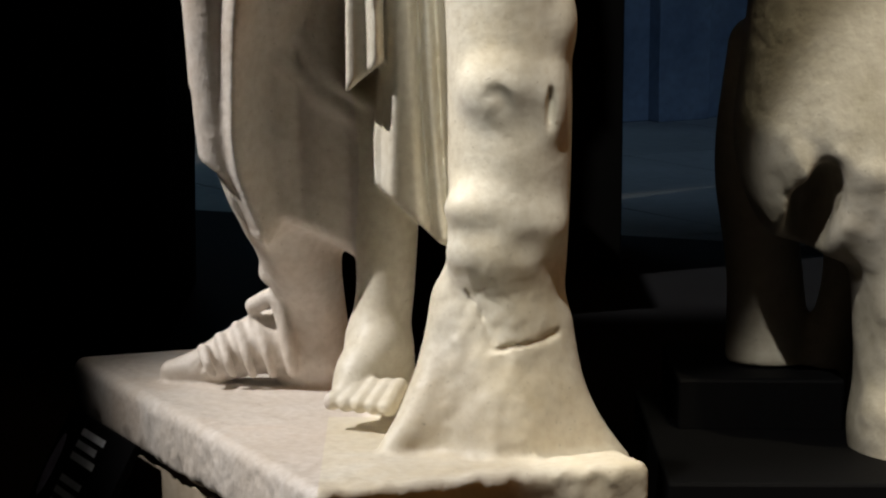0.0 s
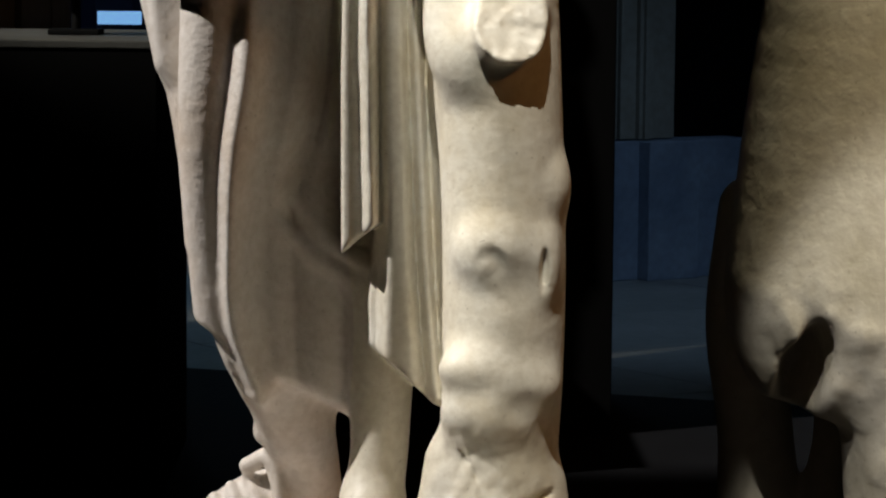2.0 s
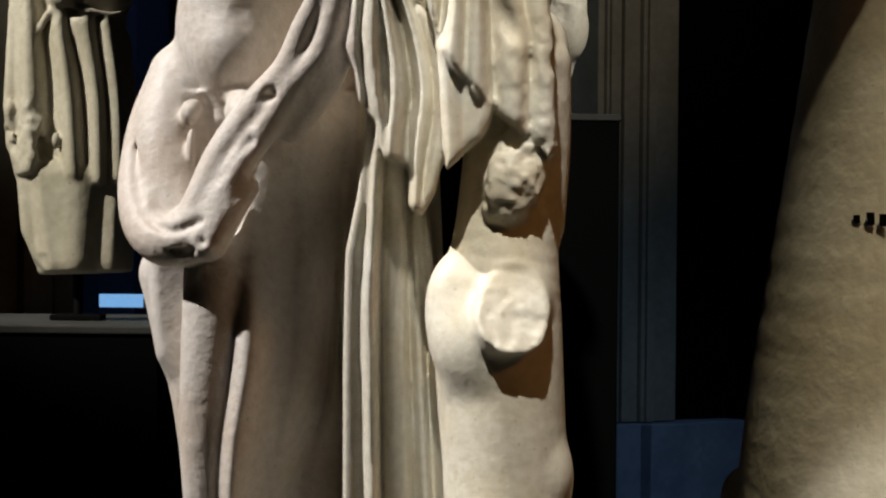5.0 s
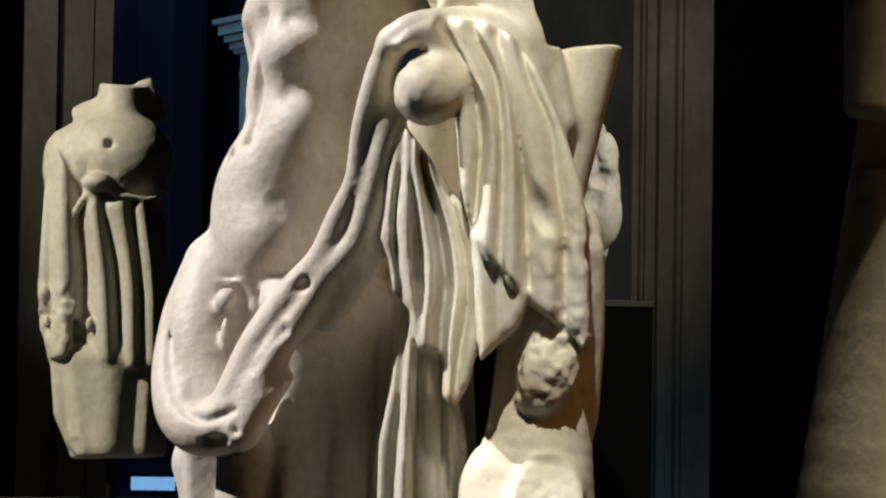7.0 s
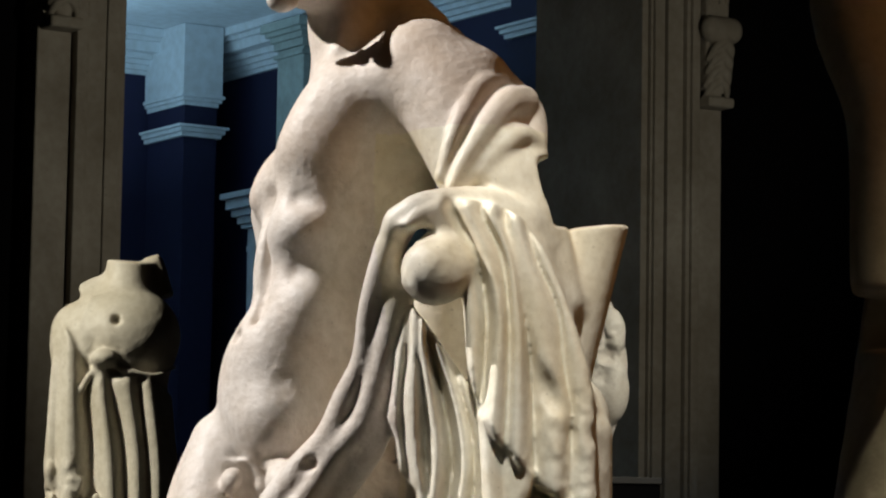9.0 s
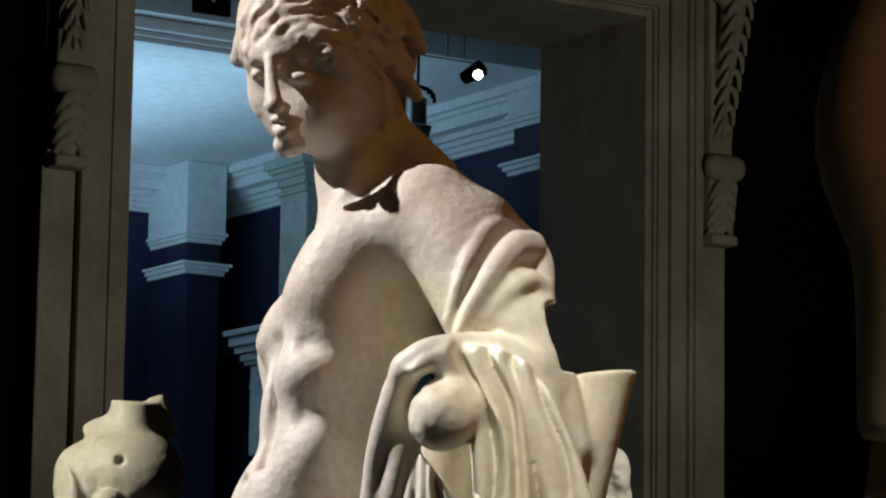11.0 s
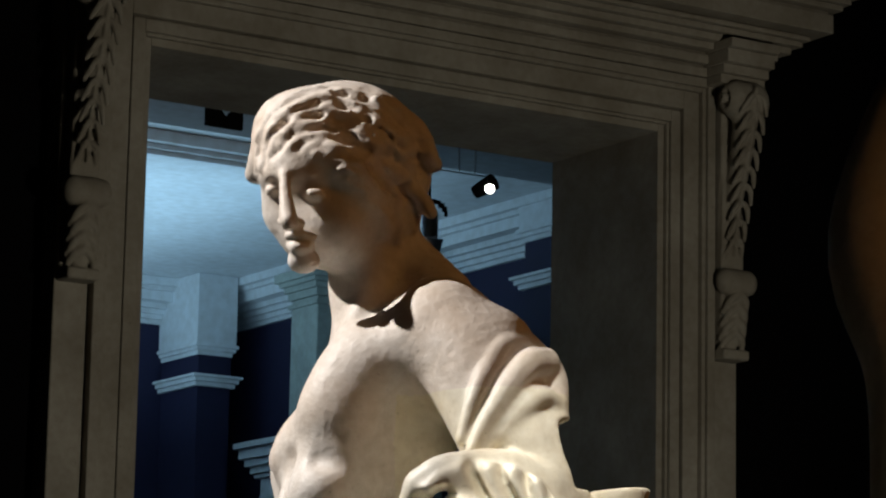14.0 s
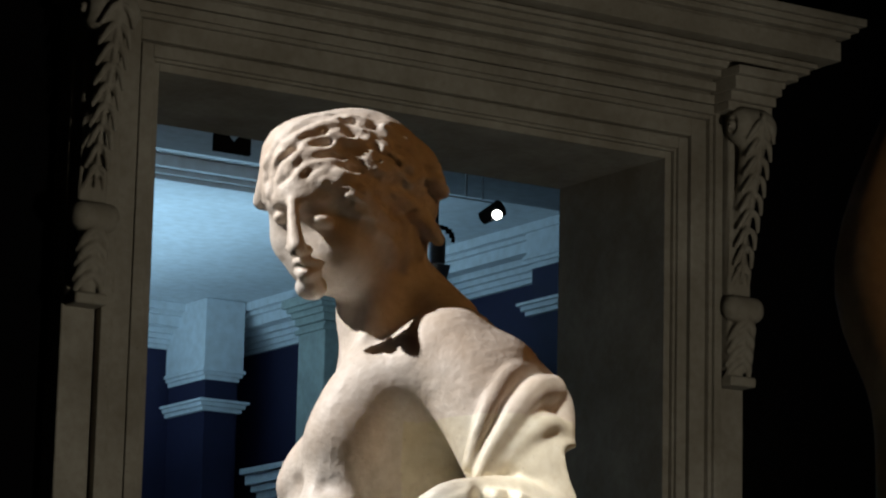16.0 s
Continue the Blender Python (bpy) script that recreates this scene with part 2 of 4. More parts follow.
    def face(self, x, z):
        """How far behind the middle plane the carved front lies, where it shows at x, z on that plane."""
        for y in np.arange(-0.30, 0.40, 0.002):
            p = np.rint((np.array(at(x, z, y)) - self.lo) / self.step).astype(int)
            if (p >= 0).all() and (p < self.n).all() and self.d[tuple(p)] < 0:
                return float(y)
        return 0.1

    def rough(self, centre, radius, depth, size):
        """Break the skin up inside a ball, like fractured stone."""
        where, (x, y, z) = self.window(np.array(centre) - radius, np.array(centre) + radius)
        d = np.sqrt((x - centre[0]) ** 2 + (y - centre[1]) ** 2 + (z - centre[2]) ** 2)
        fade = np.clip((1 - d / radius) * 2.5, 0, 1)
        wave = 0
        for octave, share in ((1, 1.0), (2.3, 0.6), (4.7, 0.3)):
            axes = [(c - o) / (size / octave) for c, o in zip((x, y, z), self.lo)]
            low = [np.floor(a).astype(int) for a in axes]
            f = [a - b for a, b in zip(axes, low)]
            f = [a * a * (3 - 2 * a) for a in f]
            for i in (0, 1):
                for j in (0, 1):
                    for k in (0, 1):
                        w = (f[0] if i else 1 - f[0]) * (f[1] if j else 1 - f[1]) * (f[2] if k else 1 - f[2])
                        wave = wave + share * w * ROUGH[(low[0] + i) % 61, (low[1] + j) % 61, (low[2] + k) % 61]
        self.d[where] += (depth * fade * wave).astype(np.float32)

    def skin(self, name, mat, relax=0):
        """The surface where the field is zero (surface nets), as one mesh object."""
        d = self.d
        inside = d < 0
        corners = [(i, j, k) for i in (0, 1) for j in (0, 1) for k in (0, 1)]
        cut = lambda a, c: a[c[0]:a.shape[0] - 1 + c[0], c[1]:a.shape[1] - 1 + c[1], c[2]:a.shape[2] - 1 + c[2]]
        count = sum(cut(inside, c).astype(np.int8) for c in corners)
        mixed = (count > 0) & (count < 8)
        cells = np.argwhere(mixed)
        index = np.full(mixed.shape, -1, np.int32)
        index[mixed] = np.arange(len(cells))
        total, hits = np.zeros((len(cells), 3)), np.zeros(len(cells))
        value = {c: d[cells[:, 0] + c[0], cells[:, 1] + c[1], cells[:, 2] + c[2]].astype(float) for c in corners}
        for a in corners:
            for axis in range(3):
                if a[axis] == 0:
                    b = tuple(1 if i == axis else a[i] for i in range(3))
                    va, vb = value[a], value[b]
                    cross = (va < 0) != (vb < 0)
                    f = np.where(cross, va / np.where(cross, va - vb, 1), 0)
                    place = np.array(a, float) + f[:, None] * (np.array(b) - np.array(a))
                    total[cross] += place[cross]
                    hits[cross] += 1
        verts = self.lo + self.step * (cells + total / hits[:, None])
        quads = []
        for axis in range(3):
            u, v = (axis + 1) % 3, (axis + 2) % 3
            lo, hi = [slice(None)] * 3, [slice(None)] * 3
            lo[axis], hi[axis] = slice(0, -1), slice(1, None)
            flip = inside[tuple(lo)] != inside[tuple(hi)]
            at = np.argwhere(flip)
            at = at[(at[:, u] > 0) & (at[:, v] > 0) & (at[:, u] < d.shape[u] - 1) & (at[:, v] < d.shape[v] - 1)]
            ring = []
            for du, dv in ((1, 1), (0, 1), (0, 0), (1, 0)):
                c = at.copy()
                c[:, u] -= du
                c[:, v] -= dv
                ring.append(index[c[:, 0], c[:, 1], c[:, 2]])
            ring = np.stack(ring, 1)
            out = inside[at[:, 0], at[:, 1], at[:, 2]]
            ring[~out] = ring[~out][:, ::-1]
            quads.append(ring)
        quads = np.concatenate(quads)
        for _ in range(relax):
            a, b = quads.ravel(), np.roll(quads, 1, 1).ravel()
            mean = np.stack([np.bincount(a, verts[b, i], len(verts)) + np.bincount(b, verts[a, i], len(verts)) for i in range(3)], 1)
            count = np.maximum(np.bincount(a, minlength=len(verts)) + np.bincount(b, minlength=len(verts)), 1)
            verts = verts * 0.4 + 0.6 * mean / count[:, None]
        me = bpy.data.meshes.new(name)
        me.from_pydata(verts.tolist(), [], quads.tolist())
        me.polygons.foreach_set("use_smooth", [True] * len(me.polygons))
        me.materials.append(mat)
        return new(name, me)


def smooth_line(pts, n=6):
    """Catmull-Rom through the points."""
    p = np.vstack([2 * pts[0] - pts[1], pts, 2 * pts[-1] - pts[-2]])
    out = []
    for i in range(1, len(p) - 2):
        for t in np.arange(n) / n:
            out.append(0.5 * (2 * p[i] + (p[i + 1] - p[i - 1]) * t + (2 * p[i - 1] - 5 * p[i] + 4 * p[i + 1] - p[i + 2]) * t * t
                              + (3 * p[i] - p[i - 1] - 3 * p[i + 1] + p[i + 2]) * t ** 3))
    return np.array(out + [p[-2]], np.float32)


def seat(ob, x, y, z):
    """Put the origin of a carved thing at its base, leaving it where it is."""
    ob.data.transform(Matrix.Translation((-x, -y, -z)))
    ob.location = (x, y, z)
    return ob


glow("blue_room_light", Matrix(((0.84, -0.545, 0, 0.785), (0.545, 0.84, 0, 12.95), (0, 0, 1, 0), (0, 0, 0, 1))) @ Vector((-1.0, 6.6, 4.2)), Matrix(((0.84, -0.545, 0, 0.785), (0.545, 0.84, 0, 12.95), (0, 0, 1, 0), (0, 0, 0, 1))) @ Vector((-1.0, 6.7, 5.3)), 108, (0.42, 0.74, 1.0), 5, 4)

# ---- the setting: a wall with a great stone doorway, turned from the view ----
ALONG, BACK = Vector((0.84, 0.545, 0)).normalized(), Vector((-0.545, 0.84, 0)).normalized()
DOOR = Matrix(((ALONG.x, BACK.x, 0, 0.785), (ALONG.y, BACK.y, 0, 12.95), (0, 0, 1, 0), (0, 0, 0, 1)))
LEFT, RIGHT, HIGH, THICK = -2.446, -0.018, 4.41, 0.80


def stand(ob, m=DOOR):
    ob.matrix_world = m @ ob.matrix_world
    return ob


ground = tagged(part("floor", box((-16, -6, -0.2), (16, 27, 0)), FLOOR), "pale stone gallery floor in dim bluish light", "floor", kind="structure")
for nm, lo, hi in (("wall_door_right", (RIGHT + 0.03, 0.06, 0), (9, THICK, 7)), ("wall_door_left", (-12, 0.06, 0), (LEFT - 0.03, THICK, 7)), ("wall_door_top", (LEFT - 0.03, 0.06, HIGH + 0.03), (RIGHT + 0.03, THICK, 7))):
    tagged(stand(part(nm, box(lo, hi), DARK_WALL)), "dark painted gallery wall round a stone doorway", "wall", kind="structure")
for nm, lo, hi in (("wall_west", (-8.2, -5, 0), (-8, 9, 7)), ("wall_south", (-8, -5.2, 0), (8, -5, 7)), ("wall_east", (8, -5, 0), (8.2, 18, 7))):
    tagged(part(nm, box(lo, hi), DARK_WALL), "dark painted gallery wall", "wall", kind="structure")
tagged(part("ceiling", box((-9, -5.2, 7), (9, 19, 7.2)), DARK_WALL), "dark gallery ceiling", "ceiling", kind="structure")

# the next room, square to the doorway
SIDE, FAR, CEIL = 2.8, 8.9, 5.25
for nm, lo, hi in (("wall_far_side", (SIDE, THICK, 0), (SIDE + 0.3, FAR + 0.3, CEIL)), ("wall_far_back", (-9, FAR, 0), (SIDE, FAR + 0.3, CEIL)), ("wall_far_left", (-9.3, THICK, 0), (-9, FAR + 0.3, CEIL))):
    tagged(stand(part(nm, box(lo, hi), BLUE_WALL)), "indigo painted wall of the next room", "wall", kind="structure")
tagged(stand(part("ceiling_far", box((-9.3, THICK, CEIL), (SIDE + 0.3, FAR + 0.3, CEIL + 0.2)), PLASTER)), "white plaster ceiling of the next room in blue light", "ceiling", kind="structure")


def steps(lo, hi, sides, rows, bm=None):
    """Stacked mouldings: from each row (z0, z1, out) a slab round the plan lo-hi, which grows on the named sides."""
    bm = bm or bmesh.new()
    for z0, z1, out in rows:
        x0, y0, x1, y1 = lo[0] - out * sides[0], lo[1] - out * sides[1], hi[0] + out * sides[2], hi[1] + out * sides[3]
        box((x0, y0, z0), (x1, y1, z1), 0.004, bm)
    return bm


CROWN = [(CEIL - 0.30, CEIL - 0.27, 0.03), (CEIL - 0.27, CEIL - 0.235, 0.05), (CEIL - 0.235, CEIL - 0.20, 0.075), (CEIL - 0.20, CEIL - 0.16, 0.11), (CEIL - 0.16, CEIL - 0.09, 0.20), (CEIL - 0.09, CEIL - 0.06, 0.23), (CEIL - 0.06, CEIL - 0.002, 0.27)]
tagged(stand(part("cornice_far_side", steps((SIDE, THICK + 0.5), (SIDE + 0.02, FAR), (1, 0, 0, 0), CROWN), PLASTER)), "white plaster crown moulding", "cornice", kind="structure")
tagged(stand(part("cornice_far_back", steps((-9, FAR), (SIDE, FAR + 0.02), (0, 1, 0, 0), CROWN), PLASTER)), "white plaster crown moulding", "cornice", kind="structure")
# piers that stand forward of the indigo walls, with their own crown and a string course
STRING = [(-0.06, -0.03, 0.03), (-0.03, 0.0, 0.05), (0.0, 0.02, 0.07)]


def pier(lo, hi, sides, string, top=CEIL - 0.42):
    base = tagged(stand(new("pier")), "indigo pier with white mouldings in the next room", "pier", kind="structure")
    part("shaft", box((*lo, 0), (*hi, top)), BLUE_WALL, base)
    part("crown", steps(lo, hi, sides, [(top - 0.03, top, 0.012), (top, top + 0.025, 0.03), (top + 0.025, top + 0.05, 0.045), (top + 0.05, CEIL - 0.003, 0.03)]), PLASTER, base, "white plaster crown")
    part("string_course", steps(lo, hi, sides, [(string + a, string + b, c) for a, b, c in STRING]), PLASTER, base, "white plaster string course")
    return base


pier((2.24, 8.35), (2.49, FAR - 0.004), (1, 1, 1, 0), 4.52, 4.71)
pier((SIDE - 0.22, 3.9), (SIDE - 0.004, 4.84), (1, 1, 0, 1), 4.74, 5.0)
# a grey stone pilaster with a capital against the indigo wall
pil = tagged(stand(new("pilaster")), "tall grey stone pilaster with a moulded capital", "pilaster", kind="structure")
part("shaft", box((SIDE - 0.26, 7.25, 0), (SIDE - 0.004, 7.60, 4.98), 0.01), STONE_COOL, pil)
part("capital", steps((SIDE - 0.26, 7.25), (SIDE - 0.004, 7.60), (1, 1, 0, 1), [(4.92, 4.95, 0.02), (4.98, 5.03, 0.02), (5.03, 5.07, 0.04), (5.07, 5.10, 0.065), (5.10, 5.16, 0.09)]), STONE_COOL, pil)
pil2 = tagged(stand(new("pilaster")), "grey stone pilaster half hidden behind the statue", "pilaster", kind="structure")
part("shaft", box((SIDE - 0.30, 6.05, 0), (SIDE - 0.004, 6.35, 5.0), 0.01), STONE_COOL, pil2)
part("capital", steps((SIDE - 0.30, 6.05), (SIDE - 0.004, 6.35), (1, 1, 0, 1), [(4.94, 5.0, 0.02), (5.0, 5.05, 0.04), (5.05, 5.12, 0.07)]), STONE_COOL, pil2)
# a white pediment corner on the indigo side wall
ped = tagged(stand(part("pediment_end", steps((SIDE - 0.22, 7.75), (SIDE - 0.004, 8.10), (1, 1, 0, 1), [(3.66, 3.70, -0.02), (3.82, 3.85, 0.01), (3.85, 3.90, 0.03), (3.90, 3.95, 0.06), (3.95, 4.02, 0.09), (4.02, 4.06, 0.12)], box((SIDE - 0.20, 7.78, 3.2), (SIDE - 0.004, 8.07, 3.9), 0.01)), PLASTER)), "white stone capital block against the indigo wall", "capital", kind="structure")
# a beam of white mouldings across the next room
tagged(stand(part("ceiling_beam", box((-9, 2.95, 5.0), (SIDE, 3.46, CEIL - 0.003), 0.006), PLASTER)), "broad plaster downstand beam behind the doorway", "beam", kind="structure")
beam = [(CEIL - 0.13, CEIL - 0.10, 0.0), (CEIL - 0.10, CEIL - 0.07, 0.03), (CEIL - 0.07, CEIL - 0.003, 0.08)]
tagged(stand(part("ceiling_beam", steps((-9, 4.61), (1.2, 5.04), (0, 1, 1, 1), beam), PLASTER)), "white plaster beam across the ceiling of the next room", "beam", kind="structure")

# the doorway's stone frame
door = tagged(stand(new("door_1")), "monumental grey stone door surround with consoles and cornice", "doorway", kind="structure")
BANDS = ((0.0, 0.032, 0.015), (0.032, 0.045, 0.035), (0.045, 0.095, 0.05), (0.095, 0.105, 0.03), (0.105, 0.185, 0.06), (0.185, 0.205, 0.085), (0.205, 0.245, 0.10))


def rim(a, b, out):
    """One band of the architrave: it runs up both jambs and over the lintel."""
    bm = bmesh.new()
    box((RIGHT + a, -out, 0.59), (RIGHT + b, THICK - 0.02, HIGH + b), 0.004, bm)
    box((LEFT - b, -out, 0.59), (LEFT - a, THICK - 0.02, HIGH + b), 0.004, bm)
    box((LEFT - a, -out, HIGH + a), (RIGHT + a, THICK - 0.02, HIGH + b), 0.004, bm)
    return bm


for a, b, out in BANDS:
    part("architrave_band", rim(a, b, out), STONE, door)
for u0, u1 in ((RIGHT + 0.249, RIGHT + 0.39), (LEFT - 0.39, LEFT - 0.249)):
    part("side_strip", box((u0, -0.06, 0.59), (u1, 0.1, HIGH + 0.24), 0.006), STONE, door)
part("cornice", steps((LEFT - 0.38, 0), (RIGHT + 0.38, 0.12), (1, 1, 1, 0), [
    (4.66, 4.70, 0.105), (4.70, 4.715, 0.085), (4.715, 4.755, 0.12), (4.755, 4.77, 0.10), (4.77, 4.80, 0.16), (4.80, 4.83, 0.20), (4.83, 4.855, 0.235), (4.855, 4.875, 0.26), (4.875, 4.885, 0.24),
    (4.885, 4.97, 0.33), (4.97, 4.985, 0.315), (4.985, 5.01, 0.36), (5.01, 5.035, 0.385), (5.035, 5.07, 0.41)]), STONE, door)
for u0, u1 in ((RIGHT + 0.22, RIGHT + 0.41), (LEFT - 0.41, LEFT - 0.22)):
    part("cornice_break", steps((u0, 0), (u1, 0.1), (0.12, 1, 0.12, 0), [(4.62, 4.66, 0.20), (4.66, 4.70, 0.225), (4.70, 4.76, 0.26), (4.76, 4.80, 0.29)]), STONE, door)
for u0, u1, out in ((RIGHT - 0.02, 0.161, 0.10), (0.161, 0.431, 0.17), (0.431, 0.74, 0.12), (LEFT - 0.2, LEFT + 0.02, 0.10), (LEFT - 0.48, LEFT - 0.2, 0.17)):
    part("base_block", box((u0, -out, 0), (u1, THICK - 0.05 if out < 0.12 else 0.1, 0.585), 0.006), BASE_STONE, door, "grey-blue stone base block")


def carve_console():
    """A scroll console with an acanthus leaf down its front; origin at its foot, standing out to -y."""
    c = Carving((-0.16, -0.42, -0.06), (0.16, 0.06, 1.26), 0.0085)
    c.block((0, -0.03, 0.62), (0.075, 0.07, 0.58))
    c.chain([(-0.06, -0.20, 1.08, 0.085), (0.06, -0.20, 1.08, 0.085)], 0.01)
    c.chain([(0, -0.22, 1.05, 0.07), (0, -0.17, 0.85, 0.06), (0, -0.09, 0.60, 0.045), (0, -0.07, 0.45, 0.04)], 0.03)
    c.chain([(-0.07, -0.13, 0.30, 0.055), (0.07, -0.13, 0.30, 0.055)], 0.01)
    c.chain([(0, -0.12, 0.26, 0.05), (0, -0.09, 0.12, 0.05), (0, -0.06, 0.02, 0.04)], 0.02)
    c.chain([(0, -0.30, 1.12, 0.012), (0, -0.255, 0.9, 0.012), (0, -0.15, 0.62, 0.012), (0, -0.12, 0.42, 0.01)], 0.006)
    for i in range(9):
        z = 1.10 - i * 0.075
        y = -0.29 + (1.10 - z) * 0.29
        w = 0.085 - 0.004 * i
        for side in (-1, 1):
            c.chain([(0, y, z, 0.012), (side * w * 0.55, y - 0.018, z - 0.03, 0.016), (side * w, y + 0.012, z - 0.085, 0.011)], 0.006)
            c.chain([(side * 0.012, y - 0.015, z - 0.022, 0.005), (side * w * 0.7, y - 0.035, z - 0.052, 0.006)], 0.004, True)
    for i in range(4):
        z = 0.25 - i * 0.055
        for side in (-1, 1):
            c.chain([(0, -0.165 + i * 0.012, z, 0.014), (side * 0.05, -0.15 + i * 0.012, z - 0.03, 0.018), (side * 0.075, -0.11 + i * 0.012, z - 0.08, 0.012)], 0.006)
    for side in (-1, 1):
        c.chain([(side * 0.15, -0.20, 1.08, 0.045), (side * 0.155, -0.20, 1.08, 0.045)], 0.004, True)
        c.chain([(side * 0.13, -0.20, 1.08, 0.022), (side * 0.14, -0.20, 1.08, 0.022)], 0.004)
        c.chain([(side * 0.08, -0.16, 0.96, 0.012), (side * 0.08, -0.09, 0.7, 0.012), (side * 0.08, -0.08, 0.45, 0.01)], 0.004, True)
    for x in (-0.05, -0.025, 0, 0.025, 0.05):
        c.chain([(x, -0.20, 0.32, 0.006), (x, -0.17, 0.36, 0.006), (x, -0.13, 0.365, 0.006)], 0.003, True)
    c.block((0, -0.05, -0.01), (0.085, 0.09, 0.022))
    ob = c.skin("console", STONE)
    ob.data.transform(Matrix.Diagonal((0.80, 0.80, 1, 1)))
    return ob


right_console = carve_console()
right_console.parent, right_console.location = door, (RIGHT + 0.315, -0.05, 3.47)
left_console = copy_thing(right_console, pose(LEFT - 0.315, -0.05, 3.47))
for con in (right_console, left_console):
    con["label"] = "scroll console carved with an acanthus leaf"

# a black notched sign plate that hangs under the back of the lintel
bm = bmesh.new()
sign = [(0, 0), (0.175, 0), (0.175, 0.075), (0.12, 0.075), (0.095, 0.045), (0.05, 0.095), (0, 0.085)]
a = [bm.verts.new((x, 0, z)) for x, z in sign]
b = [bm.verts.new((x, 0.02, z)) for x, z in sign]
for i in range(len(sign)):
    bm.faces.new((a[i], a[(i + 1) % len(sign)], b[(i + 1) % len(sign)], b[i]))
bm.faces.new(a[::-1])
bm.faces.new(b)
plate = part("black_sign_plate", bm, BLACK)
plate.matrix_world = DOOR @ pose(-1.73, THICK + 0.06, 4.36)
tagged(plate, "black notched sign plate under the lintel", "bracket")

# lamps of the next room, on a thin rail
rail = tagged(stand(new("track_light"), DOOR @ pose(0.26, 0, -0.10)), "small bright spotlight on a ceiling rail", "spotlight")
part("rail", box((0.20, 2.612, 4.868), (0.62, 2.618, 4.874)), STEEL, rail, "thin steel rail")
for u in (0.40, 0.50):
    part("rod", box((u, 2.61, 4.88), (u + 0.008, 2.62, CEIL + 0.095)), STEEL, rail)
bm = bmesh.new()
bmesh.ops.create_cone(bm, cap_ends=True, segments=20, radius1=0.035, radius2=0.045, depth=0.12, matrix=pose(0.52, 2.55, 4.80, 70, 0, 20))
part("lamp_body", bm, BLACK, rail)
bm = bmesh.new()
bmesh.ops.create_uvsphere(bm, u_segments=16, v_segments=10, radius=0.024, matrix=pose(0.50, 2.47, 4.775))
part("bulb", bm, BULB, rail, "glowing bulb", True)
flood = tagged(stand(new("projector_lamp"), DOOR @ pose(0.25, 0, -0.15)), "grey cylindrical lamp with a glass front hanging from a hook", "lamp")
bm = bmesh.new()
bmesh.ops.create_cone(bm, cap_ends=True, segments=24, radius1=0.045, radius2=0.045, depth=0.13, matrix=pose(0.17, 2.5, 4.60))
part("body", bm, STEEL, flood)
bm = bmesh.new()
bmesh.ops.create_cone(bm, cap_ends=True, segments=4, radius1=0.05, radius2=0.075, depth=0.09, matrix=pose(0.17, 2.5, 4.48, 0, 0, 45))
part("glass_front", bm, GLASS, flood)
bm = bmesh.new()
for i in range(10):
    p, q = math.pi * i / 10, math.pi * (i + 1) / 10
    v0, v1 = Vector((0.17 + 0.10 * math.cos(p), 2.5, 4.66 + 0.07 * math.sin(p))), Vector((0.17 + 0.10 * math.cos(q), 2.5, 4.66 + 0.07 * math.sin(q)))
    box(tuple(min(x, y) - 0.005 for x, y in zip(v0, v1)), tuple(max(x, y) + 0.005 for x, y in zip(v0, v1)), 0, bm)
box((0.165, 2.495, 4.72), (0.175, 2.505, CEIL + 0.14), 0, bm)
part("hook", bm, BLACK, flood)

# a low display with a lit blue screen, beyond the doorway
case = tagged(new("display_case"), "low display case with a glowing pale blue screen", "display case")
part("cabinet", box((-2.3, 14.2, 0), (-1.05, 14.6, 0.98), 0.01), BLACK, case)
part("screen", box((-1.42, 14.19, 1.02), (-1.22, 14.22, 1.08), 0.004), SCREEN, case, "pale blue lit screen")

# a thin dark slab over the floor, that the plinths stand on
bm = bmesh.new()
dais = [(-7.5, 12.6), (0.3, 9.56), (3.2, 8.45), (3.0, 2.2), (-7.5, 2.2)]
low = [bm.verts.new((x, y, 0.001)) for x, y in dais]
top = [bm.verts.new((x, y, 0.02)) for x, y in dais]
bm.faces.new(top[::-1])
for i in range(5):
    bm.faces.new((low[i], low[(i + 1) % 5], top[(i + 1) % 5], top[i]))
bmesh.ops.recalc_face_normals(bm, faces=bm.faces)
tagged(part("dais", bm, DARK_SLAB), "low dark slab under the plinths", "dais", kind="structure")
for lo, hi, text in (((-1.75, 7.45, 0.02), (-0.60, 8.45, 1.15), "tall black plinth under a draped female torso"), ((-0.35, 8.62, 0.02), (0.58, 9.4, 1.715), "tall black plinth under a marble fragment")):
    pl = tagged(new("plinth"), text, "plinth", "black plinths")
    part("body", box(lo, (*hi[:2], hi[2] - 0.02), 0.004), BLACK, pl)
    part("top", box((lo[0] - 0.006, lo[1] - 0.006, hi[2] - 0.019), (hi[0] + 0.006, hi[1] + 0.006, hi[2]), 0.003), PLINTH_LIT_TOP, pl, "thin top sheet with the lit grey painted in")

# stone slabs before the doorway, with open joints
slab = None
for i in range(8):
    for j in range(5):
        if slab is None:
            slab = part("floor_slab", box((0, 0, 0.0005), (0.892, 0.892, 0.007), 0.002), FLOOR)
            ob = slab
        else:
            ob = new("floor_slab", slab.data)
        ob.matrix_world = DOOR @ pose(-3.4 + 0.9 * i, -4.7 + 0.9 * j, 0)
        ob.parent = ground

# ---- the statue ----


def at(x, z, y):
    """A place y metres behind the statue's middle plane (3.95 m off), given where it shows on that plane."""
    s = (3.95 + y) / 3.95
    return (x * s, 3.95 + y, EYE + (z - EYE) * s)


